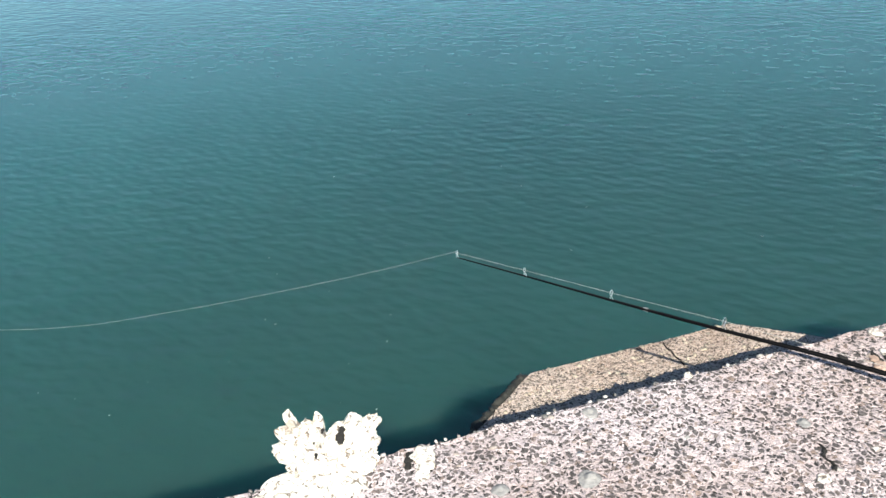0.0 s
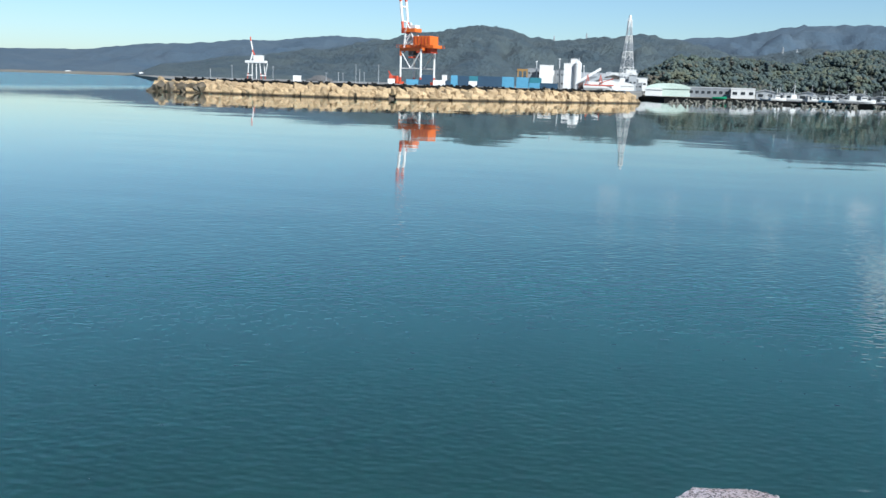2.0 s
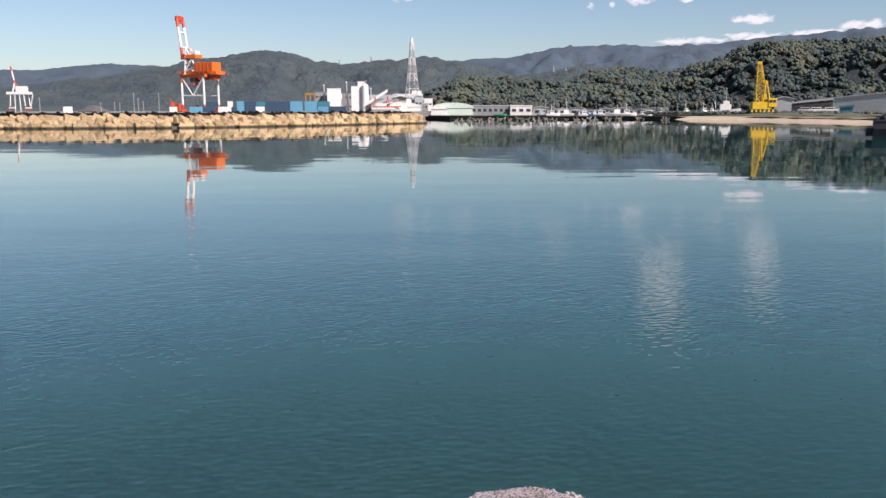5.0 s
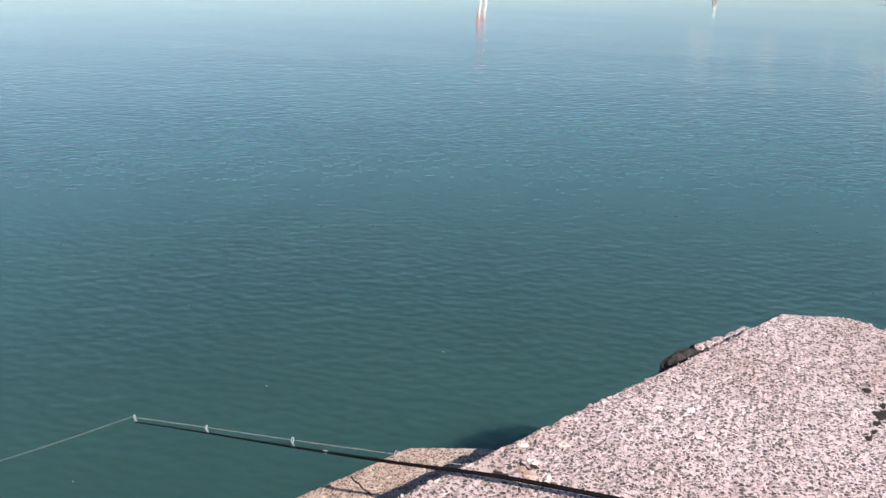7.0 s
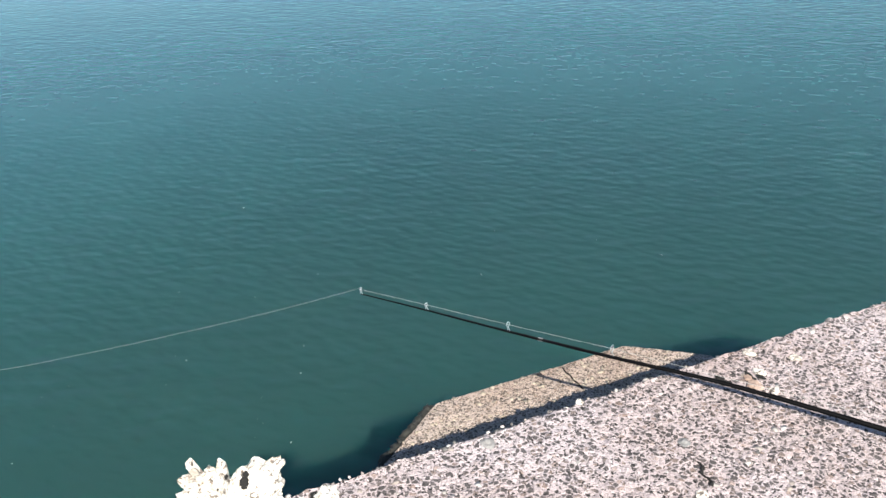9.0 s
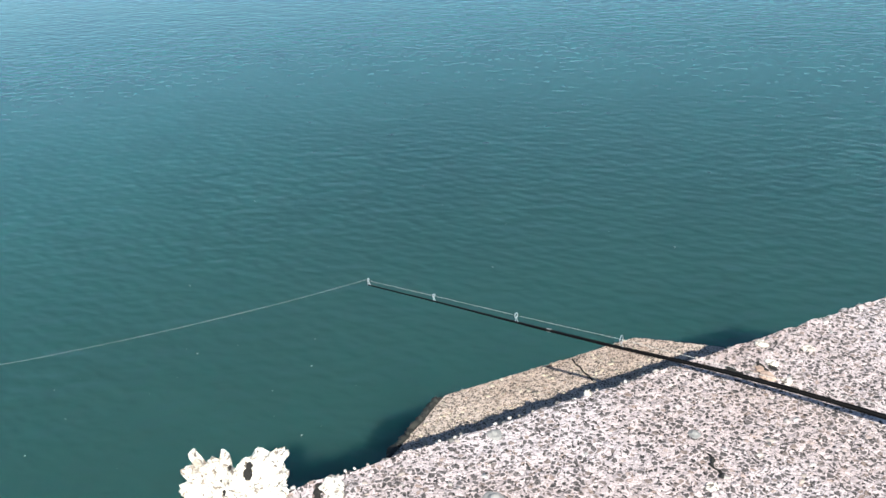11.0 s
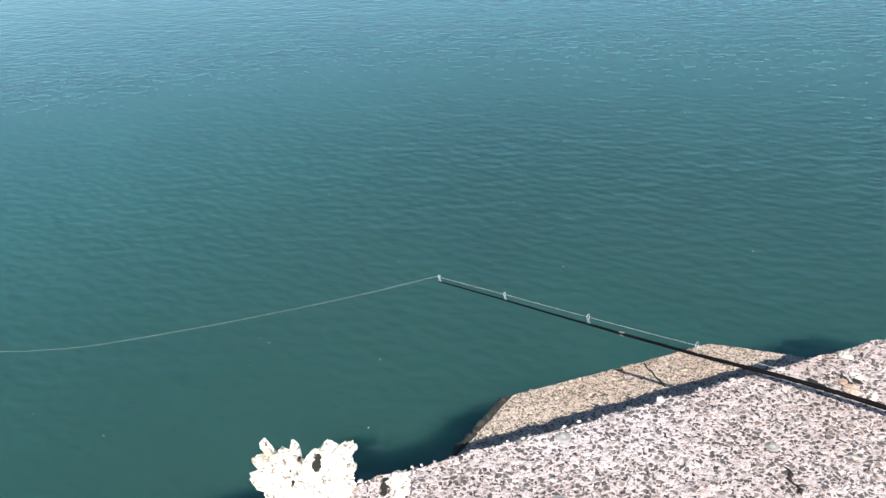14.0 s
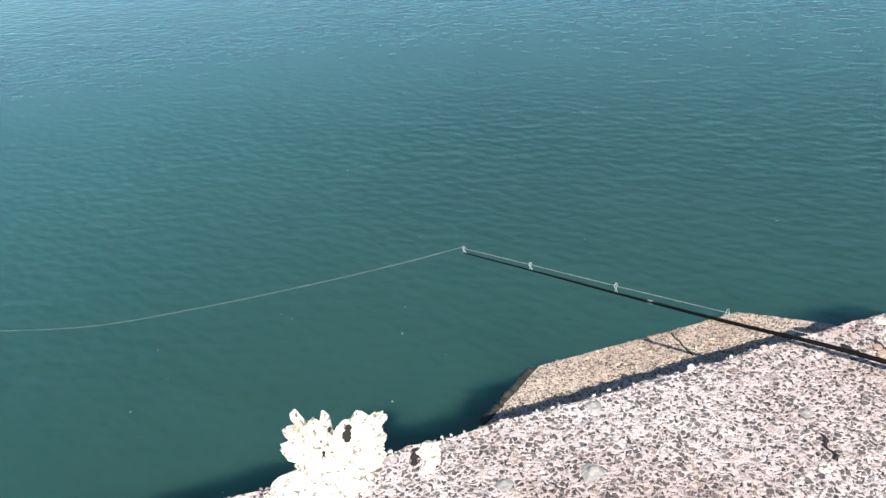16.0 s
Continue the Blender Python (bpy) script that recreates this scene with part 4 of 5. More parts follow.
for k in range(15):
    ob = part("rock", dark_shapes[k % 4], DARKROCK, rock_wall, "dark rock")
    p = bearing(-32.9 + k * 0.21, 175.6 - k * 0.42, 0.1 + 0.42 * (k % 3))
    ob.matrix_basis = Matrix.Translation(p) @ Euler((0.4 * k, 0.3 * k, k)).to_matrix().to_4x4() @ Matrix.Scale(0.95, 4)

# quay wall and tetrapods on the far side
QUAYLINE = [bearing(-2.2, 300), bearing(0.3, 262), bearing(8, 275), bearing(16.2, 268)]
quay = empty("quay")
tagged(quay, "dark wet concrete quay wall along the basin", "quay", kind="structure")
qv, qf = [], []
for p, d in along(QUAYLINE, 6):
    n = Vector((d.y, -d.x, 0))
    qv += [p + Vector((0, 0, -2)), p + Vector((0, 0, 0.56)), p + n * 0.15 + Vector((0, 0, 0.59)), p + n * 0.15 + Vector((0, 0, 0.82)), p - n * 45 + Vector((0, 0, 0.82)), p - n * 45 + Vector((0, 0, -2))]
for i in range(len(qv) // 6 - 1):
    for k in range(5):
        a = i * 6 + k
        qf.append((a, a + 6, a + 7, a + 1))
part("wall", from_arrays("wall", qv, qf, WALLDARK), WALLDARK, quay)


def tetrapod_mesh(k):
    bm = bmesh.new()
    for d in (Vector((0, 0, 1)), Vector((0.943, 0, -0.333)), Vector((-0.471, 0.816, -0.333)), Vector((-0.471, -0.816, -0.333))):
        tube(bm, (0, 0, 0), d * 1.15, 0.42, 0.27, 8)
    bmesh.ops.create_icosphere(bm, subdivisions=2, radius=0.45)
    me = bpy.data.meshes.new("tetrapod")
    bm.to_mesh(me)
    bm.free()
    me.materials.append(TETRA)
    return me


TP = tetrapod_mesh(0)
rng = random.Random(9)
for row in range(2):
    for p, d in along([bearing(0.75, 214), bearing(6, 226), bearing(14.6, 250)], 1.75):
        if rng.random() < (0.12 if math.degrees(math.atan2(p.x, p.y)) < 5.5 else 0.55):
            continue
        ob = part("tetrapod", TP, TETRA)
        k = rng.uniform(0.6, 0.85)
        ob.matrix_basis = Matrix.Translation(p + Vector((rng.uniform(-0.4, 0.4), row * 1.5 + rng.uniform(-0.4, 0.4), 0.05 + 0.3 * row + rng.uniform(-0.15, 0.2)))) @ \
            Euler((rng.uniform(-0.9, 0.9), rng.uniform(-0.9, 0.9), rng.uniform(0, 6))).to_matrix().to_4x4() @ Matrix.Scale(k, 4)
        tagged(ob, "sea-stained concrete tetrapod in front of the quay", "tetrapod", "tetrapods")


# ---- beach and shore ----
def sheet(name, near, far, mat, rows=8, bump=0.15, seed=0.0):
    """Sloping ground between a near line and a far line."""
    n = 60
    vs, fs = [], []
    for i in range(n + 1):
        for j in range(rows + 1):
            def pick(line):
                t = i / n * (len(line) - 1)
                k = min(int(t), len(line) - 2)
                return Vector(line[k]).lerp(Vector(line[k + 1]), t - k)
            a, b = pick(near), pick(far)
            p = a.lerp(b, j / rows)
            p.z += bump * noise.fractal(Vector((p.x * 0.15, p.y * 0.15, seed)), 0.9, 2.0, 4) * (1 if 0 < j else 0.3)
            vs.append(p)
    for i in range(n):
        for j in range(rows):
            k = i * (rows + 1) + j
            fs.append((k, k + rows + 1, k + rows + 2, k + 1))
    return part(name, from_arrays(name, vs, fs, mat, True), mat)


beach = sheet("beach", [bearing(13.6, 277, -0.3), bearing(20, 238, -0.3), bearing(27, 197, -0.3), bearing(40, 184, -0.3)],
              [bearing(13.8, 284, 0.9), bearing(20, 246, 1.0), bearing(27, 206, 1.0), bearing(40, 195, 1.0)], SAND, 8, 0.12, 3.0)
tagged(beach, "strip of pale sand along the water", "beach", kind="structure")
bank = sheet("grassy_bank", [bearing(15.4, 276, 0.85), bearing(20, 244, 0.9), bearing(27, 204, 0.9), bearing(40, 193, 0.9)],
             [bearing(15.4, 292, 1.9), bearing(20, 262, 2.05), bearing(27, 232, 2.05), bearing(40, 225, 2.0)], SCRUB, 8, 0.35, 6.0)
tagged(bank, "dry grassy bank behind the sand", "bank", kind="structure")
spit = sheet("far_spit", [bearing(-60, 2300, -1), bearing(-45, 2450, -1), bearing(-30, 1500, -1)], [bearing(-60, 2500, 5), bearing(-45, 2650, 5), bearing(-30, 1800, 6)], EARTH, 4, 1.0, 2.0)
tagged(spit, "low sandy spit under the far mountains", "spit", kind="structure")


# ---- woodland on the near hill ----
def hill_point(rng):
    a = rng.uniform(-3.2, 40) if rng.random() < 0.3 else rng.uniform(-2.5, 30)
    s = rng.random() ** 0.7
    top = 960 * math.tan(radians(smooth_between(a, NEAR_KNOTS))) + 3
    d = 660 + 300 * s
    p = bearing(a, d)
    q = p / 48.0
    g = noise.fractal(Vector((q.x * 0.75, q.y * 0.75, 7.7)), 1.0, 2.0, 5)
    rise = s ** 0.8
    p.z = top * rise + top * 0.36 * g * math.sin(math.pi * rise) - 0.6
    return p


def crown_points(rng_seed, trees):
    """Clumps gathered round each tree's crown."""
    r = np.random.default_rng(rng_seed)
    out = []
    for k in range(trees):
        p = hill_point(r)
        size = 1.6 + 3.6 * r.random() ** 2.0
        n = int(8 + size * 1.5)
        for q in range(n):
            a, h = r.uniform(0, 6.28), r.uniform(-0.25, 1.0)
            w = size * math.sqrt(max(0.05, 1 - h * h)) * r.uniform(0.55, 0.95)
            out.append((p + Vector((math.cos(a) * w, math.sin(a) * w, size * (0.55 + h * 0.6))), size * r.uniform(0.30, 0.54)))
    return out


CLUMPS = crown_points(21, 8800)
turns = [iter(CLUMPS), iter(CLUMPS)]
woods = scatter("woodland", len(CLUMPS), lambda r: next(turns[0])[0], lambda r: next(turns[1])[1], CANOPY, 21, 1, 0.85, 0.34)
tagged(woods, "dense mixed woodland of dark green and autumn crowns", "trees", kind="stuff")


# ---- cranes ----
def banded(bm_name, a, b, r, parent, tones, label=""):
    """A round leg or chord painted in bands, each band a piece."""
    a, b = Vector(a), Vector(b)
    n = len(tones)
    for i, m in enumerate(tones):
        part(bm_name, bar(a.lerp(b, i / n), a.lerp(b, (i + 1) / n), r), m, parent, label if i == 0 else "")


def container_crane(m):
    """Ship-to-shore crane with its boom raised. Local x: landward; y: along the quay; height about 52 m."""
    c = empty("container_crane", m)
    tagged(c, "red and white container crane with raised boom", "crane")
    G, B, H = 15.0, 12.5, 20.0
    for x in (0, G):
        for y in (0, B):
            banded("leg", (x, y, 0), (x, y, H), 0.62, c, [RED, WHITE, WHITE, WHITE, ORANGE if x == 0 else WHITE])
            part("wheel_bogie", cube(x - 1.0, y - 2.2, 0.0, x + 1.0, y + 2.2, 1.4, bevel=0.15), RED, c)
    for y in (0, B):
        part("sill_beam", cube(-0.5, y - 0.5, H - 1.2, G + 0.5, y + 0.5, H + 0.5), ORANGE, c)
        part("brace", bar((0, y, H - 1), (G * 0.5, y, 9.0), 0.35), WHITE, c)
        part("brace", bar((G, y, H - 1), (G * 0.5, y, 9.0), 0.35), WHITE, c)
        part("tie", bar((0, y, 9.0), (G, y, 9.0), 0.3), WHITE, c)
    for x in (0, G):
        part("cross_beam", cube(x - 0.5, -0.5, H - 0.9, x + 0.5, B + 0.5, H + 0.7), ORANGE, c)
    girder = part("girder", cube(-4, B / 2 - 2.6, H + 0.6, G + 6, B / 2 - 1.6, H + 2.2), ORANGE, c)
    part("girder_rail", cube(-4, B / 2 + 1.6, H + 0.6, G + 6, B / 2 + 2.6, H + 2.2), ORANGE, girder)
    house = part("machinery_house", cube(G - 8, B / 2 - 3.8, H + 2.2, G + 4.5, B / 2 + 3.8, H + 7.2, bevel=0.2), ORANGE, c, "orange machinery house")
    for k in range(5):
        part("panel_rib", cube(G - 6.9 + k * 2.5, B / 2 - 4.0, H + 2.6, G - 6.5 + k * 2.5, B / 2 - 3.79, H + 6.8), RED, house)
    part("platform", cube(G + 2, B / 2 - 4.2, H + 0.4, G + 7, B / 2 + 4.2, H + 2.2, bevel=0.1), ORANGE, c)
    for k in range(3):
        part("counterweight", cube(G - 6 + k * 4, B / 2 - 3, H - 2.2, G - 3.5 + k * 4, B / 2 + 3, H + 0.6), RED, c)
    # trolley, walkways and stairs
    trolley = part("trolley", cube(2.5, B / 2 - 2.4, H - 3.4, 6.0, B / 2 + 2.4, H - 0.4, bevel=0.2), DARK, c, "dark hoist trolley")
    part("spreader", cube(3.0, B / 2 - 3.2, H - 5.0, 5.4, B / 2 + 3.2, H - 4.2), RED, trolley)
    for k in range(4):
        part("hoist_rope", bar((3.2 + (k % 2) * 2.0, B / 2 - 2 + (k // 2) * 4, H - 4.3), (3.2 + (k % 2) * 2.0, B / 2 - 2 + (k // 2) * 4, H - 3.3), 0.12, 5), DARK, trolley)
    for y in (-0.9, B + 0.9):
        walk_way = part("walkway", cube(-2.5, y - 0.5, H + 0.7, G + 6.5, y + 0.5, H + 0.95), RED, c)
        part("handrail", bar((-2.5, y, H + 2.1), (G + 6.5, y, H + 2.1), 0.12, 5), ORANGE, walk_way)
        for k in range(10):
            x = -2.5 + k * (G + 9.0) / 9
            part("stanchion", bar((x, y, H + 0.9), (x, y, H + 2.1), 0.10, 5), ORANGE, walk_way)
    for k in range(5):
        x = -3 + k * (G + 8) / 5
        part("girder_lacing", bar((x, B / 2 - 2.1, H + 0.6), (x + 2.3, B / 2 - 2.1, H - 1.6), 0.22, 5), RED, c)
        part("girder_lacing", bar((x + 2.3, B / 2 - 2.1, H - 1.6), (x + 4.6, B / 2 - 2.1, H + 0.6), 0.22, 5), RED, c)
    part("cable_reel", cube(-3.2, -3.4, 0.2, 0.2, -1.4, 4.6, bevel=0.5), RED, c, "red cable reel housing")
    for k in range(3):
        part("a_frame_tie", bar((0.1, B / 2 - 3.1 + k * 0.3, H + 3 + k * 3.4), (0.1, B / 2 + 3.1 - k * 0.3, H + 5.4 + k * 3.4), 0.32, 6), WHITE, c)
        part("a_frame_lacing", bar((0.1, B / 2 - 3.2, H + 2 + k * 4.0), (5.6 - k * 1.9, B / 2 - 3.0, H + 4.5 + k * 3.4), 0.30, 6), WHITE, c)
    # A-frame head
    for y in (B / 2 - 3.4, B / 2 + 3.4):
        part("a_frame_leg", bar((0, y, H), (0.4, y * 0.5 + B / 4, H + 15), 0.6), WHITE, c)
        part("a_frame_stay", bar((G * 0.62, y, H + 2), (0.4, y * 0.5 + B / 4, H + 15), 0.45), WHITE, c)
        part("a_frame_brace", bar((0, y, H + 2), (G * 0.3, y, H + 8), 0.35), WHITE, c)
    part("head_platform", cube(-1.6, B / 2 - 3.2, H + 9.6, 7.5, B / 2 + 3.2, H + 11.6), ORANGE, c)
    part("winch", cube(4.0, B / 2 - 2, H + 11.6, 7.0, B / 2 + 2, H + 13.6, bevel=0.2), WHITE, c)
    # raised boom: two banded chords with cross ties
    boom = part("boom_hinge", cube(-2.5, B / 2 - 3.2, H + 9.0, 0.4, B / 2 + 3.2, H + 12.0, bevel=0.2), RED, c, "red hinge of the raised boom")
    foot, head = Vector((-1.6, 0, H + 10)), Vector((-4.6, 0, H + 32.5))
    for y in (B / 2 - 2.5, B / 2 + 2.5):
        banded("boom_chord", foot + Vector((0, y, 0)), head + Vector((0, y, 0)), 0.85, boom, [RED, WHITE, WHITE, RED])
    for k, mt in ((0.25, WHITE), (0.62, WHITE), (0.86, RED), (1.0, RED)):
        q = foot.lerp(head, k)
        part("boom_tie", bar(q + Vector((0, B / 2 - 2.5, 0)), q + Vector((0, B / 2 + 2.5, 0)), 0.55), mt, boom)
    part("boom_tip", cube(head.x - 0.8, B / 2 - 3.0, head.z - 2.4, head.x + 0.8, B / 2 + 3.0, head.z + 0.4, bevel=0.2), RED, boom)
    return c


def frame_at(az_deg, dist, z, turn=0.0):
    """A local frame on the ground: x to the right as seen from the basin, y away, then turned."""
    return Matrix.Translation(bearing(az_deg, dist, z)) @ Matrix.Rotation(radians(-az_deg + turn), 4, "Z")


container_crane(frame_at(-17.1, 500, 2.1, -40))

old = empty("quay_crane", frame_at(-26.5, 900, 2.1, -25))
tagged(old, "small white quay crane with a red and white jib", "crane")
for x in (-7.5, 7.5):
    for y in (-5, 5):
        banded("leg", (x, y, 0), (x * 0.8, y, 16.5), 0.5, old, [RED, WHITE, WHITE])
    part("sill", cube(x - 0.6, -6, 3, x + 0.6, 6, 4.2), WHITE, old)
part("portal_beam", cube(-9.5, -6, 16, 9.5, 6, 18.4), WHITE, old)
part("machinery_house", cube(-1.5, -4, 18.4, 6.8, 4, 23.6, bevel=0.2), WHITE, old, "white machinery house")
part("a_frame", bar((-6.0, 0, 18.4), (-3.6, 0, 27), 0.9), WHITE, old)
part("a_frame", bar((2.0, 0, 18.4), (-3.6, 0, 27), 0.7), RED, old)
for x in (-2.5, 2.5):
    part("inner_leg", bar((x, -5, 0), (x * 0.9, -5, 16.2), 0.45), WHITE, old)
banded("jib", (-3.2, 0, 25), (-6.3, 0, 42), 0.7, old, [RED, WHITE, WHITE, RED])
part("stair", bar((7.5, 5, 4), (10.0, 5, 16), 0.4), WHITE, old)

# yellow floating-style crane on the shore
yc = empty("yellow_crane", frame_at(20.35, 262, 2.0, 12))
tagged(yc, "yellow lattice crane on a broad striped base", "crane")
base = part("base", cube(-3.6, -2.6, 0.0, 3.6, 2.6, 1.0, bevel=0.08), DARK, yc, "dark crawler base")
for k in range(6):
    part("stripe", cube(-3.4 + k * 1.15, -2.68, 0.15, -2.9 + k * 1.15, -2.605, 0.9), YELLOW, base)
body = part("body", cube(-3.0, -2.2, 1.0, 2.2, 2.2, 3.0, bevel=0.1), YELLOW, yc, "yellow machinery body")
cabin = part("cabin", cube(1.3, -2.4, 1.6, 3.6, 1.0, 4.1, bevel=0.1), YELLOW, yc, "yellow cabin with dark windows")
for k in range(2):
    part("window", cube(1.55 + k * 1.0, -2.45, 2.8, 2.35 + k * 1.0, -2.40, 3.6), GLASS, cabin)
J0 = [Vector((-1.9, -1.0, 2.6)), Vector((1.3, -1.0, 2.6)), Vector((1.3, 1.0, 2.6)), Vector((-1.9, 1.0, 2.6))]
J1 = [Vector((-1.75, -0.45, 14.0)), Vector((-0.75, -0.45, 14.0)), Vector((-0.75, 0.45, 14.0)), Vector((-1.75, 0.45, 14.0))]
for a, b in zip(J0, J1):
    part("chord", bar(a, b, 0.12), YELLOW, yc)
for i in range(9):
    for k in range(4):
        p0 = J0[k].lerp(J1[k], i / 9)
        p1 = J0[(k + 1) % 4].lerp(J1[(k + 1) % 4], (i + 1) / 9)
        part("lacing", bar(p0, p1, 0.075, 5), YELLOW, yc)
        part("lacing", bar(p0, J0[(k + 1) % 4].lerp(J1[(k + 1) % 4], i / 9), 0.055, 5), YELLOW, yc)
part("jib_head", cube(-1.9, -0.55, 13.7, -0.6, 0.55, 14.4, bevel=0.08), YELLOW, yc)
part("back_stay", bar((1.0, 0, 9.0), (2.2, 0, 3.0), 0.2), YELLOW, yc)
part("a_frame", bar((0.2, -0.8, 3.0), (0.6, -0.8, 9.2), 0.2), YELLOW, yc)
part("a_frame", bar((0.2, 0.8, 3.0), (0.6, 0.8, 9.2), 0.2), YELLOW, yc)


# ---- lattice mast ----
def lattice(name, m, half, height, levels, r, mats, label, taper=0.12):
    t = empty(name, m)
    tagged(t, label, "tower")
    lv = [((1 - k / levels) ** 1.25 * (1 - taper) + taper, height * k / levels) for k in range(levels + 1)]
    for k in range(levels):
        (s0, z0), (s1, z1) = lv[k], lv[k + 1]
        mt = mats[k % len(mats)]
        c0 = [Vector((x * half * s0, y * half * s0, z0)) for x, y in ((-1, -1), (1, -1), (1, 1), (-1, 1))]
        c1 = [Vector((x * half * s1, y * half * s1, z1)) for x, y in ((-1, -1), (1, -1), (1, 1), (-1, 1))]
        for q in range(4):
            part("leg", bar(c0[q], c1[q], r), mt, t)
            part("brace", bar(c0[q], c1[(q + 1) % 4], r * 0.6, 5), mt, t)
            part("brace", bar(c0[(q + 1) % 4], c1[q], r * 0.6, 5), mt, t)
            part("ring_bar", bar(c1[q], c1[(q + 1) % 4], r * 0.6, 5), mt, t)
    return t


mast = lattice("lattice_mast", frame_at(-2.2, 607, 2.1, 20), 5.0, 47.5, 9, 0.24, [WHITE, LIGHTGREY], "tall slender white lattice communications mast", 0.2)
part("antenna", cube(-0.7, -0.7, 46.5, 0.7, 0.7, 50.5, bevel=0.1), WHITE, mast)
part("antenna_pole", bar((-1.6, 0, 40), (-1.6, 0, 48.5), 0.2), WHITE, mast)
for a, d, z in ((-13.9, 1900, 74), (-12.6, 1750, 48), (-9.1, 1900, 58), (-7.0, 2150, 112), (-4.9, 2120, 118), (-18.9, 2000, 62), (7.2, 2100, 92), (8.0, 2100, 88)):
    lattice("pylon", frame_at(a, d, z - 26, 30), 4, 40, 3, 0.5, [LIGHTGREY], "thin grey power pylon on a wooded hill", 0.15)["group"] = "pylons on the hills"


# ---- containers in the yard ----
def container(m, mat, length, label):
    c = empty("shipping_container", m)
    tagged(c, label, "container", "stacked containers")
    L, W, Hh = length, 2.44, 2.6
    bm = cube(-L / 2, 0, 0, L / 2, W, Hh)
    part("shell", bm, mat, c)
    k = int(L / 0.62)
    for i in range(k):
        x = -L / 2 + (i + 0.5) * L / k
        part("rib", RIBS.setdefault(mat.name, rib_mesh(mat)), mat, c).matrix_basis = Matrix.Translation((x, -0.03, 0.15))
    for x in (-L / 2, L / 2 - 0.16):
        part("corner_post", cube(x - 0.02, -0.07, 0, x + 0.18, 0.1, Hh), mat, c)
    return c


def rib_mesh(mat):
    bm = cube(-0.14, 0, 0, 0.14, 0.08, 2.3)
    me = bpy.data.meshes.new("rib")
    bm.to_mesh(me)
    bm.free()
    me.materials.append(mat)
    return me


RIBS = {}
YARD = 2.1
for a, d, mat, L, level in ((-16.3, 432, AZURE, 6.1, 0), (-15.5, 446, NAVY, 6.1, 0), (-15.3, 448, NAVY, 6.1, 1), (-14.5, 432, WHITE, 6.1, 0), (-13.5, 432, AZURE, 3.4, 0), (-13.5, 432, AZURE, 3.4, 1),
                            (-12.9, 446, NAVY, 6.1, 0), (-12.9, 446, NAVY, 6.1, 1), (-12.1, 446, NAVY, 6.1, 0), (-12.1, 446, TEAL, 6.1, 1), (-12.25, 428, WHITE, 4.2, 0), (-11.1, 432, NAVY, 12.2, 0), (-11.1, 432, NAVY, 12.2, 1),
                            (-9.9, 432, AZURE, 6.1, 0), (-9.9, 432, AZURE, 6.1, 1), (-8.95, 432, AZURE, 6.1, 0), (-8.95, 432, AZURE, 6.1, 1), (-8.1, 432, AZURE, 6.1, 0), (-8.1, 432, TEAL, 6.1, 1),
                            (-7.2, 410, NAVY, 8.5, 0), (-10.4, 452, NAVY, 12.2, 1), (-10.4, 452, NAVY, 12.2, 0), (-14.0, 452, NAVY, 12.2, 0)):
    name = {"navy_steel": "dark navy", "light_blue_steel": "light blue", "white_paint": "white", "teal_steel": "dark teal"}[mat.name]
    container(frame_at(a, d, YARD + 2.6 * level), mat, L, name + " corrugated steel shipping container in the yard" + (", on another" if level else ""))


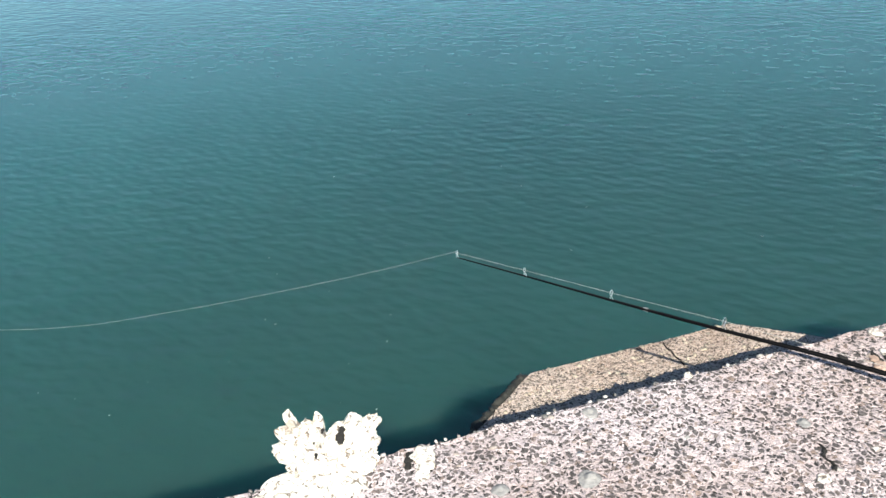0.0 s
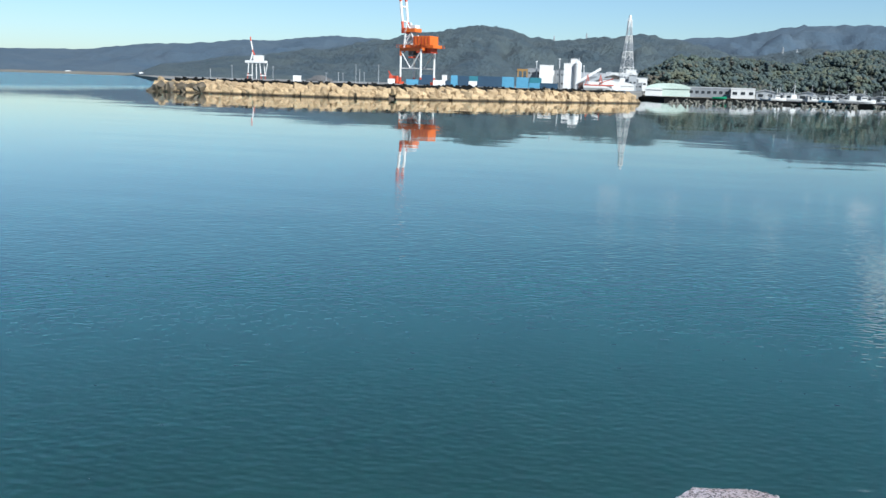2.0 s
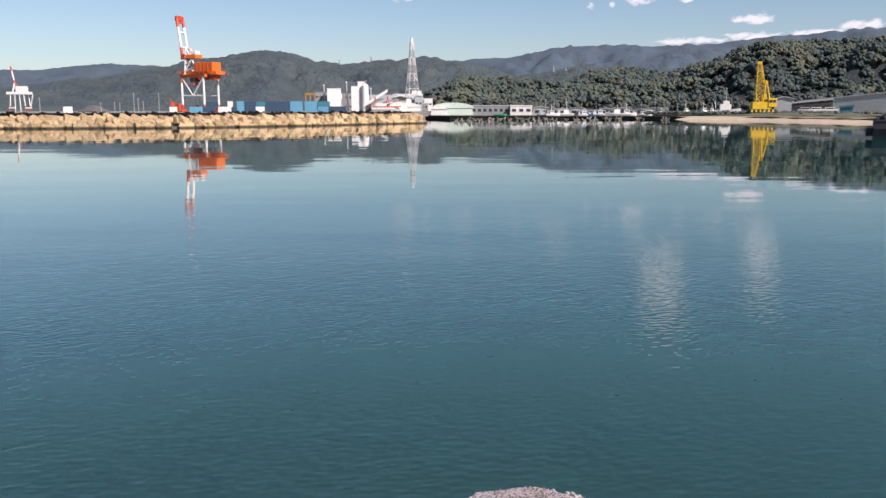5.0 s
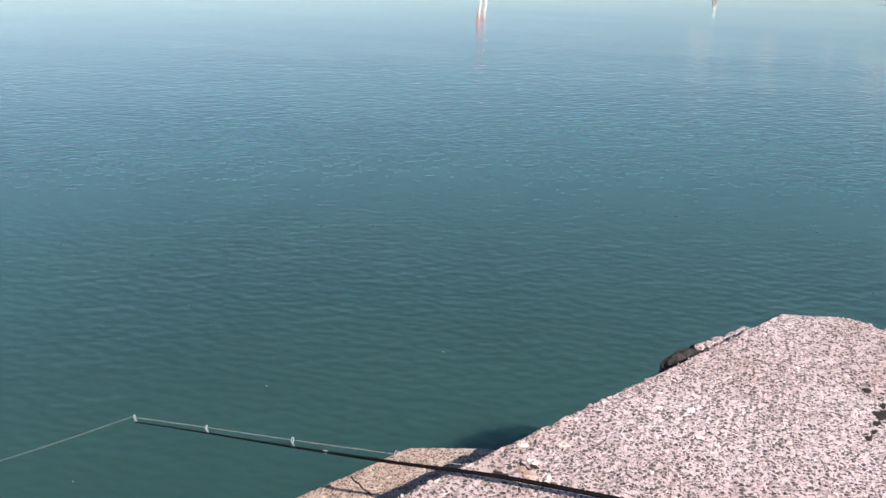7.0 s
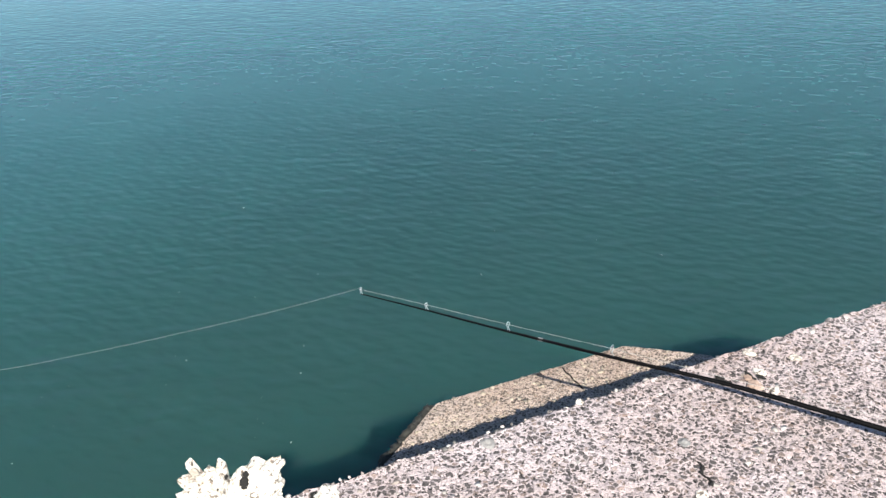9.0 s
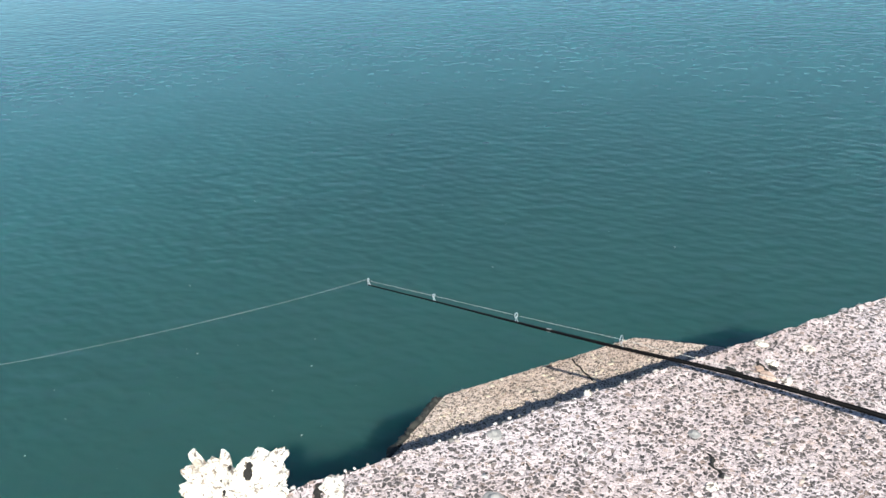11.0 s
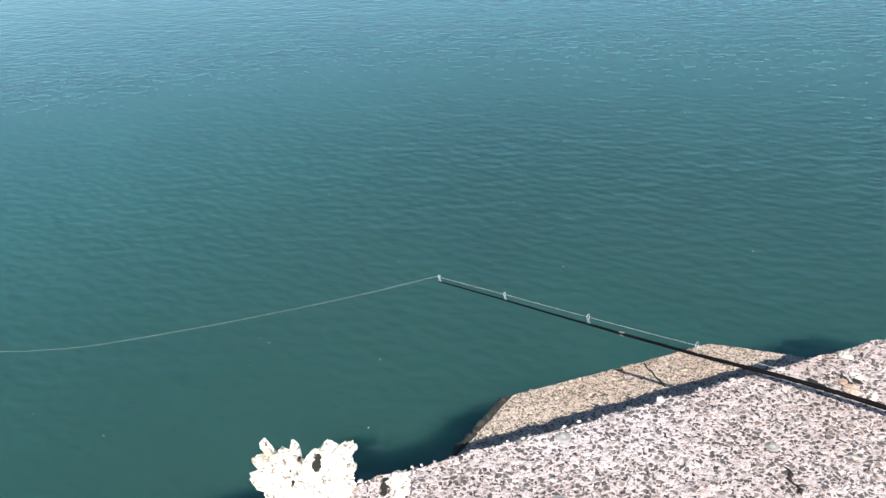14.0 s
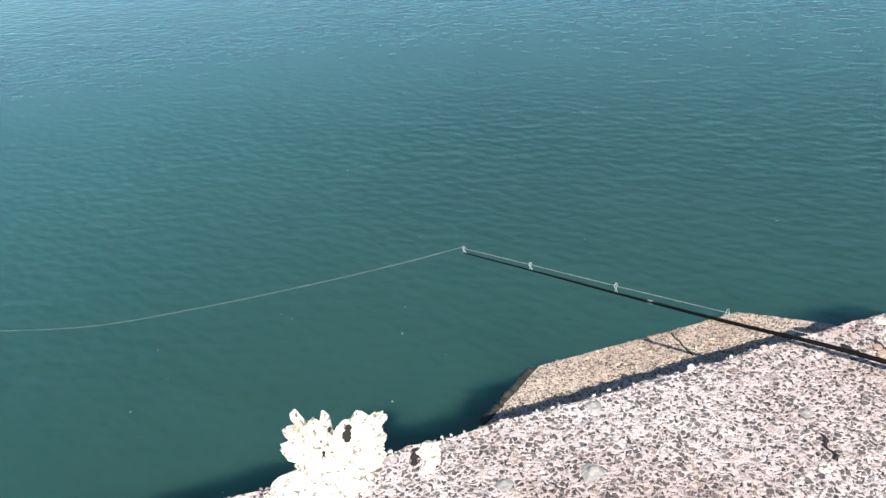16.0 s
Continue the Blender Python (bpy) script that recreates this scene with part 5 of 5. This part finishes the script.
# ---- harbour buildings ----
def building(name, az_deg, dist, width, depth, height, mat, label, ground=2.1, turn=0.0, roof="flat", roof_mat=None, windows=(0, 0), category="building"):
    """A plain building with a roof slab or gable, and rows of windows on its face."""
    b = empty(name, frame_at(az_deg, dist, ground, turn))
    tagged(b, label, category)
    w = width / 2
    part("wall", cube(-w, 0, 0, w, depth, height), mat, b)
    rm = roof_mat or mat
    if roof == "flat":
        part("roof", cube(-w - 0.15, -0.15, height, w + 0.15, depth + 0.15, height + 0.4), rm, b)
    elif roof == "gable":
        bm = bmesh.new()
        h = width * 0.13
        ring = [(-w - 0.4, height), (0, height + h), (w + 0.4, height), (w + 0.4, height + 0.25), (0, height + h + 0.3), (-w - 0.4, height + 0.25)]
        f = [bm.verts.new((x, -0.4, z)) for x, z in ring]
        k = [bm.verts.new((x, depth + 0.4, z)) for x, z in ring]
        bm.faces.new(f)
        bm.faces.new(k[::-1])
        for i in range(6):
            j = (i + 1) % 6
            bm.faces.new((f[j], f[i], k[i], k[j]))
        part("roof", bm, rm, b)
        part("gable_wall", from_arrays("gable_wall", [(-w, 0.05, height), (w, 0.05, height), (0, 0.05, height + h)], [(0, 1, 2)], mat), mat, b)
    elif roof == "slope":
        bm = bmesh.new()
        h = width * 0.10
        a = [bm.verts.new(p) for p in ((-w - 0.3, -0.3, height), (w + 0.3, -0.3, height + h), (w + 0.3, depth, height + h), (-w - 0.3, depth, height))]
        c = [bm.verts.new(Vector(v.co) - Vector((0, 0, 0.5))) for v in a]
        bm.faces.new(a)
        bm.faces.new(c[::-1])
        for i in range(4):
            j = (i + 1) % 4
            bm.faces.new((a[j], a[i], c[i], c[j]))
        part("roof", bm, rm, b)
        part("upper_wall", from_arrays("upper_wall", [(-w, 0.02, height - 0.4), (w, 0.02, height - 0.4), (w, 0.02, height + h - 0.3)], [(0, 1, 2)], mat), mat, b)
    else:
        n = 12
        vs, fs = [], []
        for i in range(n + 1):
            t = math.pi * i / n
            for y in (-0.3, depth):
                vs.append((-math.cos(t) * (w + 0.2), y, height + math.sin(t) * width * 0.13))
        for i in range(n):
            fs.append((2 * i, 2 * i + 2, 2 * i + 3, 2 * i + 1))
        fs.append(tuple(range(0, 2 * n + 2, 2))[::-1])
        part("roof", from_arrays("roof", vs, fs, rm), rm, b)
    rows, cols = windows
    for r in range(rows):
        for c in range(cols):
            x = -w + width * (c + 0.5) / cols
            z = height * (r + 0.55) / rows
            part("window", cube(x - width / cols * 0.28, -0.06, z - 0.55, x + width / cols * 0.28, -0.005, z + 0.55), GLASS, b)
    return b


building("silo_building", -7.4, 567, 9.0, 9, 14.5, WHITE, "tall white windowless plant building", windows=(0, 0))
building("silo_building", -6.95, 575, 3.4, 6, 11.2, WHITE, "narrow white plant annex")
building("silo_building", -5.85, 567, 8.2, 9, 16.0, WHITE, "tall white plant building with stepped top")
building("penthouse", -5.6, 568, 4.6, 6, 19.0, WHITE, "white stair tower on a plant building")
building("plant_building", -8.2, 580, 8.5, 10, 12.5, GREY, "grey clad plant building", windows=(2, 4))
building("plant_building", -6.6, 590, 8.0, 10, 12.0, GREY, "grey clad plant building between white towers", windows=(2, 3))
building("plant_building", -4.4, 600, 17.0, 12, 11.0, LIGHTGREY, "long pale grey plant building", windows=(1, 8))
building("warehouse", -4.3, 566, 13.0, 20, 6.5, WHITE, "white warehouse with a steep sloping roof", roof="slope", roof_mat=LIGHTGREY)
building("warehouse", -3.55, 555, 8.0, 20, 7.0, GREY, "grey warehouse with a sloping roof", roof="slope", roof_mat=LIGHTGREY)
building("office_block", -2.5, 630, 22.0, 12, 12.0, WHITE, "white office block at the foot of the mast", windows=(2, 9))
building("office_block", -1.9, 640, 7.0, 12, 14.5, WHITE, "white upper block beside the mast", windows=(1, 4))
building("storage_shed", -4.55, 560, 9.0, 12, 7.6, GREY, "dark grey storage shed below the plant", roof="slope", roof_mat=GREY, windows=(1, 4))
building("storage_shed", -3.0, 575, 11.0, 12, 8.4, WOOD, "dark storage shed below the office block", roof="gable", roof_mat=GREY, windows=(1, 5))
building("storage_shed", -1.85, 580, 9.0, 12, 7.2, GREY, "grey storage shed at the foot of the mast", roof="gable", roof_mat=LIGHTGREY, windows=(1, 4))
building("storage_hall", -2.75, 520, 20.0, 30, 2.6, WHITE, "white hall with a low curved roof", roof="arch", roof_mat=WHITE)
building("storage_hall", 0.5, 350, 17.0, 24, 2.9, PALEGREEN, "pale green hall with a low curved roof", 0.82, roof="arch", roof_mat=PALEGREEN, windows=(0, 0))
building("storage_hall", -0.4, 345, 6.5, 10, 2.4, WHITE, "small white hall beside the green one", 0.82, roof="arch", roof_mat=WHITE)
building("fish_market", 3.4, 350, 20.0, 14, 3.6, GREY, "long low grey quayside hall", 0.82, roof="flat", roof_mat=LIGHTGREY, windows=(1, 9))
building("fish_market", 5.1, 340, 8.6, 12, 3.5, WHITE, "white quayside hall with a flat canopy", 0.82, roof="flat", roof_mat=WHITE, windows=(1, 3))
building("yard_shed", -23.9, 430, 3.9, 4, 2.4, WHITE, "small pale shed on the quay", 2.1)
building("yard_hut", -14.15, 450, 2.6, 3, 2.4, WHITE, "white cabin on top of a container", 4.7)
building("shed", 21.65, 302, 6.0, 10, 4.4, LIGHTGREY, "grey shed with a low gable", 1.7, roof="gable")
building("boat_shed", 23.25, 284, 11.5, 8, 3.3, WOOD, "dark open-fronted timber shed", 1.8, roof="slope", roof_mat=LIGHTGREY, windows=(1, 4))
building("warehouse", 26.4, 345, 48.0, 30, 4.6, LIGHTGREY, "long pale grey warehouse with a shallow roof", 1.5, -8, roof="slope", roof_mat=LIGHTGREY)
building("hut", 25.2, 262, 3.3, 3, 1.9, TEAL, "small teal hut on the bank", 1.9, roof="slope", roof_mat=TEAL)

building("storage_hall", -4.35, 536, 17.0, 16, 2.6, RUSTROOF, "dark rust-brown hall with a curved roof below the plant", roof="arch", roof_mat=RUSTROOF)
building("storage_hall", -3.35, 545, 11.0, 16, 4.6, GREY, "grey hall with a curved roof below the plant", roof="arch", roof_mat=WHITE)


def gallery(az0, z0, az1, z1, dist, mat, label):
    """An inclined conveyor gallery on trestles, rising from one bearing to another."""
    a, b = bearing(az0, dist), bearing(az1, dist)
    g = empty("conveyor_gallery", Matrix.Translation((a.x, a.y, 2.1)) @ Matrix.Rotation(math.atan2(b.y - a.y, b.x - a.x), 4, "Z"))
    tagged(g, label, "conveyor", "conveyor galleries")
    run = (b - a).length
    bm = bmesh.new()
    ends = [[bm.verts.new((x, y, z + h)) for y, h in ((-1.3, 0), (1.3, 0), (1.3, 1.8), (-1.3, 1.8))] for x, z in ((0, z0), (run, z1))]
    bm.faces.new(ends[0][::-1])
    bm.faces.new(ends[1])
    for k in range(4):
        bm.faces.new((ends[0][k], ends[0][(k + 1) % 4], ends[1][(k + 1) % 4], ends[1][k]))
    part("tunnel", bm, mat, g)
    for k in range(1, 5):
        x, z = run * k / 4.3, z0 + (z1 - z0) * k / 4.3
        for y in (-1.1, 1.1):
            part("trestle_leg", bar((x + 0.6, y, 0), (x, y, z), 0.2), GREY, g)
    return g


gallery(-5.45, 2.6, -3.85, 12.0, 542, WHITE, "white inclined conveyor gallery climbing between plant sheds")
gallery(-4.95, 2.0, -3.20, 9.6, 533, LIGHTGREY, "pale inclined conveyor gallery in front of the plant")
silo_top = empty("round_silo", frame_at(-5.35, 566, 2.1))
tagged(silo_top, "round white silo with a domed cap beside the plant tower", "silo")
part("drum", tube(bmesh.new(), (0, 0, 0), (0, 0, 16.4), 2.3, sides=20), WHITE, silo_top)
part("cap", tube(bmesh.new(), (0, 0, 16.4), (0, 0, 18.0), 2.4, 0.7, 20), WHITE, silo_top)
part("vent_pipe", bar((0.6, 0, 17.4), (0.6, 0, 20.0), 0.25), LIGHTGREY, silo_top)
for a, h in ((-8.0, 17.5), (-6.5, 19.5), (-4.9, 15.5)):
    stack = empty("vent_stack", frame_at(a, 572, 2.1))
    tagged(stack, "slim pale vent stack on the plant", "chimney", "vent stacks")
    part("pipe", tube(bmesh.new(), (0, 0, 0), (-0.8, 0, h), 0.55, 0.4, 10), LIGHTGREY, stack)
    part("collar", tube(bmesh.new(), (-0.75, 0, h - 0.8), (-0.8, 0, h - 0.2), 0.65, sides=10), WHITE, stack)
for a, d, w, h, g in ((-37.8, 2420, 16, 6, 4.0), (-37.3, 2440, 9, 5, 4.0), (-33.6, 1640, 8, 5, 5.0), (-33.2, 1650, 6, 4, 5.0)):
    building("far_house", a, d, w, 12, h, WHITE, "distant white house by the far shore", g - 3.5, roof="gable", roof_mat=GREY, windows=(1, 3))["group"] = "houses on the far shore"
rng = random.Random(12)
for k in range(16):
    a = -5.0 + k * 0.25 + rng.uniform(-0.1, 0.1)
    tone, word = rng.choice(((WHITE, "white"), (GREY, "grey"), (LIGHTGREY, "pale grey"), (WHITE, "white"), (WOOD, "dark")))
    building("plant_shed", a, 548 + rng.uniform(0, 40), rng.uniform(3, 7), 6, rng.uniform(4.0, 9.5), tone, word + " plant shed crowded among others", roof=rng.choice(("flat", "gable", "slope")), roof_mat=rng.choice((LIGHTGREY, GREY, tone)), windows=(1, 2))["group"] = "plant sheds"
for k in range(14):
    a = 6.3 + k * 0.62 + rng.uniform(-0.2, 0.2)
    tone, word = rng.choice(((WHITE, "white"), (GREY, "grey"), (LIGHTGREY, "pale grey")))
    building("harbour_hut", a, 330 + rng.uniform(0, 20), rng.uniform(3, 8), 5, rng.uniform(1.6, 2.6), tone, word + " low hut behind the quay", 0.8, roof=rng.choice(("gable", "flat")), roof_mat=rng.choice((LIGHTGREY, GREY)), windows=(1, 2))["group"] = "huts behind the quay"
for k in range(12):
    m = empty("boat_mast", frame_at(6.5 + k * 0.9 + rng.uniform(-0.3, 0.3), 315, 0.78))
    tagged(m, "bare pale mast standing behind the quay", "mast", "masts behind the quay")
    h = rng.uniform(4, 7)
    part("pole", bar((0, 0, 0), (0, 0, h), 0.07), LIGHTGREY, m)
    part("spreader", bar((-0.6, 0, h * 0.75), (0.6, 0, h * 0.75), 0.05), LIGHTGREY, m)

# straddle frame among the containers
sf = empty("gantry_frame", frame_at(-8.97, 486, 2.1))
tagged(sf, "small mustard-brown gantry frame in the yard", "gantry")
for x in (-2.5, 0, 2.5):
    part("post", cube(x - 0.35, -0.3, 0, x + 0.35, 0.3, 10), MUSTARD, sf)
part("top_beam", cube(-3, -0.5, 9.2, 3, 0.5, 10.4), MUSTARD, sf)

# grey gravel pile
GRAVEL = plain("dark_gravel", (0.060, 0.060, 0.062), (0.105, 0.102, 0.100), 0.6, 1.0, 0.0, 0.6, 0.4)
pile = lump("gravel_heap", [(*bearing(-22.4, 520, 2.0), 6.2, 0.62), (*bearing(-22.4, 520, 4.2), 2.2, 0.7), (*bearing(-22.0, 520, 2.0), 4.6, 0.5), (*bearing(-22.85, 520, 2.0), 4.4, 0.45)], GRAVEL, 4, 0.10, 2.0, 0.5)
tagged(pile, "grey gravel heap on the quay", "heap")


def post(az_deg, dist, h, label="slim grey lamp post on the quay"):
    p = empty("lamp_post", frame_at(az_deg, dist, 2.0))
    tagged(p, label, "lamp post", "lamp posts on the quay")
    part("pole", tube(bmesh.new(), (0, 0, 0), (0, 0, h), 0.14, 0.09), LIGHTGREY, p)
    part("lamp_head", cube(-0.32, -0.2, h - 0.12, 0.32, 0.2, h + 0.14, bevel=0.05), LIGHTGREY, p)


for a, d, h in ((-28.05, 420, 6.6), (-25.45, 420, 6.6), (-20.05, 420, 8.6), (-19.8, 425, 6.5), (-18.55, 420, 8.8), (-19.5, 425, 5.2), (-21.2, 425, 4.8), (-22.0, 430, 4.5), (-20.9, 440, 4.5), (-29.4, 430, 4.5)):
    post(a, d, h)

# small red and white working crane near the big crane, and the red barge
wc = empty("dredging_crane", frame_at(-17.7, 440, 2.1))
tagged(wc, "red and white working crane on the quay", "crane")
part("body", cube(-1.8, -1.5, 0, 1.8, 1.5, 2.6, bevel=0.1), WHITE, wc)
part("cab", cube(-1.2, -1.3, 2.6, 0.8, 1.3, 4.4, bevel=0.1), RED, wc)
part("jib", bar((0, 0, 3.5), (-1.6, 0, 6.6), 0.25), RED, wc)
part("jib", bar((0.8, 0, 3.5), (-1.6, 0, 6.6), 0.2), RED, wc)

barge = empty("work_barge", frame_at(-3.75, 330, 2.1))
tagged(barge, "red and white work barge with mast frames", "barge")


def hull_mesh(L, B, D, sheer=0.4):
    """A pointed-bow hull, bow towards +x."""
    n = 12
    vs, fs = [], []
    for i in range(n + 1):
        t = i / n
        x = -L / 2 + L * t
        b = B / 2 * (1 - max(0, (t - 0.55) / 0.45) ** 2.0 * 0.96)
        z = D + sheer * t * t
        vs += [(x, -b * 0.7, 0), (x, -b, z * 0.6), (x, -b * 1.02, z), (x, b * 1.02, z), (x, b, z * 0.6), (x, b * 0.7, 0)]
    for i in range(n):
        for k in range(5):
            a = i * 6 + k
            fs.append((a, a + 1, a + 7, a + 6))
    fs += [tuple(range(6))[::-1], tuple(n * 6 + k for k in range(6))]
    return from_arrays("hull", vs, fs, None)


part("hull", hull_mesh(13.5, 5, 1.9), WHITE, barge, "white steel hull")
part("bulwark", cube(-6.5, -2.6, 1.9, 4.5, -2.4, 2.3), RED, barge)
for x in (-5.4, -0.6):
    for q in (-0.7, 0.7):
        part("mast_leg", bar((x + q, 0, 2), (x, 0, 6.0), 0.13), RED, barge)
part("deckhouse", cube(-5.0, -1.6, 1.9, -1.0, 1.6, 3.4, bevel=0.1), WHITE, barge)
part("boom", bar((-0.6, 0, 3.0), (4.2, 0, 4.6), 0.14), RED, barge)


def boat(az_deg, dist, L, mat, label, ground, turn, mast=3.0, cabin=True):
    b = empty("fishing_boat", frame_at(az_deg, dist, ground, turn))
    tagged(b, label, "boat", "small boats behind the quay")
    L *= 0.78
    D = L * 0.13
    part("hull", hull_mesh(L, L * 0.3, D, L * 0.05), mat, b)
    if cabin:
        c = part("cabin", cube(-L * 0.22, -L * 0.09, D * 0.95, L * 0.08, L * 0.09, D + L * 0.2, bevel=0.05), WHITE, b, "white wheelhouse")
        part("window", cube(L * 0.07, -L * 0.07, D + L * 0.1, L * 0.085, L * 0.07, D + L * 0.16), GLASS, c)
        part("window", cube(-L * 0.18, -L * 0.096, D + L * 0.1, L * 0.05, -L * 0.091, D + L * 0.16), GLASS, c)
    if mast:
        part("mast", bar((-L * 0.1, 0, D), (-L * 0.1, 0, D + mast), 0.07), WHITE, b)
        part("rigging", bar((-L * 0.1, 0, D + mast * 0.9), (L * 0.42, 0, D + 0.2), 0.04, 4), WHITE, b)


for a, d, L, mat, turn, mast, kind in ((3.7, 300, 6.0, GREEN, 10, 0, "green open"), (7.2, 300, 7, WHITE, 25, 3.2, "white"), (8.0, 305, 8, WHITE, -160, 4.5, "white"), (9.3, 300, 6, WHITE, 15, 2.0, "white"), (10.4, 304, 7, WHITE, 5, 2.4, "white"),
                                       (11.3, 300, 9, WHITE, -170, 3.0, "white"), (12.1, 306, 8, WHITE, 12, 3.5, "white"), (13.2, 300, 6, WHITE, 0, 2.0, "white"), (6.5, 302, 5, WHITE, 170, 1.8, "white"), (15.8, 292, 6, WHITE, 60, 3.0, "white"),
                                       (16.9, 286, 6.5, WHITE, 50, 3.0, "white"), (17.4, 288, 6.0, WHITE, 70, 2.6, "white"), (14.3, 296, 6, AZURE, 10, 2.2, "blue"), (9.9, 300, 5.0, AZURE, 190, 1.5, "blue")):
    boat(a, d, L, mat, kind + " fishing boat with wheelhouse beside the quay" if kind != "green open" else "green open work boat beside the quay", 0.82 if a < 15 else 1.75, turn, mast, kind != "green open")

ship = empty("patrol_ship", frame_at(18.25, 305, 1.5, 8))
tagged(ship, "white and grey ship with a tall mast", "ship")
part("hull", hull_mesh(9.5, 3, 1.2, 0.6), LIGHTGREY, ship)
part("deckhouse", cube(-2.2, -1.1, 1.2, 1.4, 1.1, 3.2, bevel=0.08), WHITE, ship)
part("bridge", cube(-1.2, -0.9, 3.2, 0.8, 0.9, 4.3, bevel=0.08), WHITE, ship)
part("mast", bar((-0.2, 0, 4.3), (-0.2, 0, 8.6), 0.1), LIGHTGREY, ship)
part("yard", bar((-1.0, 0, 6.6), (0.6, 0, 6.6), 0.07), LIGHTGREY, ship)
part("crane_post", bar((-3.4, 0, 1.2), (-3.9, 0, 4.2), 0.12), WHITE, ship)


# parked cars on the shore road
def car(az_deg, dist, mat, label):
    c = empty("car", frame_at(az_deg, dist, 2.0, 4))
    tagged(c, label, "car", "cars on the shore")
    part("body", cube(-2.1, 0, 0.3, 2.1, 1.7, 0.95, bevel=0.12), mat, c)
    cab = part("cabin", cube(-1.4, 0.12, 0.95, 1.1, 1.58, 1.5, bevel=0.15), mat, c)
    part("side_window", cube(-1.2, 0.10, 1.02, 0.9, 0.118, 1.38), GLASS, cab)
    for x in (-1.35, 1.35):
        for y in (0.0, 1.5):
            part("wheel", tube(bmesh.new(), (x, y, 0.32), (x, y + 0.2, 0.32), 0.32, sides=14), DARK, c)


car(23.55, 262, WHITE, "small white car parked on the bank")
car(22.9, 268, LIGHTGREY, "silver car parked on the bank")
car(24.3, 266, WHITE, "white van-like car parked by the shed")

# scrub along the bank
shrubs = scatter("shore_shrubs", 700, lambda r: bearing(a := r.uniform(13.2, 34), 292 - max(0, a - 15) * 4.6 - 12 * r.random() ** 2, 1.9), lambda r: 0.35 + 0.5 * r.random() ** 2, CANOPY, 33, 1, 0.8)
tagged(shrubs, "low shrubs and weeds along the shore bank", "shrubs", kind="stuff")

# dark boat lying off the beach
skiff = empty("dark_boat", frame_at(29.15, 101, -0.2, 5))
tagged(skiff, "dark open boat with an outboard motor afloat", "boat")
part("hull", hull_mesh(8.6, 2.8, 2.0, 0.5), DARK, skiff, "dark hull")
part("gunwale", cube(-4.3, -1.5, 1.97, 2.4, -1.36, 2.12), DARK, skiff)
ob = part("outboard", cube(-0.4, -0.3, 0.3, 0.4, 0.3, 1.2, bevel=0.14), DARK, skiff, "black outboard motor")
ob.matrix_basis = Matrix.Translation((-4.6, 0, 0.1))
part("tarp_heap", lump("heap", [(-3.0, 0, 2.0, 0.7, 1.1), (-3.7, 0.1, 2.0, 0.5, 0.9), (-1.9, 0.0, 2.0, 0.6, 1.0)], DARK, 4, 0.5, 1.0, 2.0).data, DARK, skiff)
bpy.data.objects.remove(bpy.data.objects["heap"])

# flecks of foam and debris drifting on the water by the block
FOAM = plain("foam_fleck", (0.182, 0.210, 0.203), (0.280, 0.308, 0.294), 40.0, 0.8)


def drift(r):
    if r.random() < 0.75:
        return Vector((r.uniform(-4.6, -2.8), r.uniform(1.2, 3.0), 0.004))
    return Vector((r.uniform(-5.5, -1.0), r.uniform(2.5, 5.5), 0.004))


flecks = scatter("foam_flecks", 44, drift, lambda r: 0.002 + 0.005 * r.random() ** 3, FOAM, 51, 1, 0.3, 0.5)
tagged(flecks, "small pale flecks of foam floating on the sea", "foam", kind="stuff")

# odd gear along the top of the rock wall
PARAPET = [p for p, d in along([q + Vector((0, 5.8, 0)) for q in WALL[:-1]] + [bearing(-2.3, 204.3)], 0.5)]
gear = scatter("quay_edge_gear", 150, lambda r: PARAPET[int(r.integers(len(PARAPET)))] + Vector((0, 0, 2.66)), lambda r: 0.16 + 0.28 * r.random() ** 2, WALLDARK, 61, 1, 0.8, 0.5)
tagged(gear, "dark fenders and gear strewn along the harbour parapet", "harbour gear", kind="stuff")
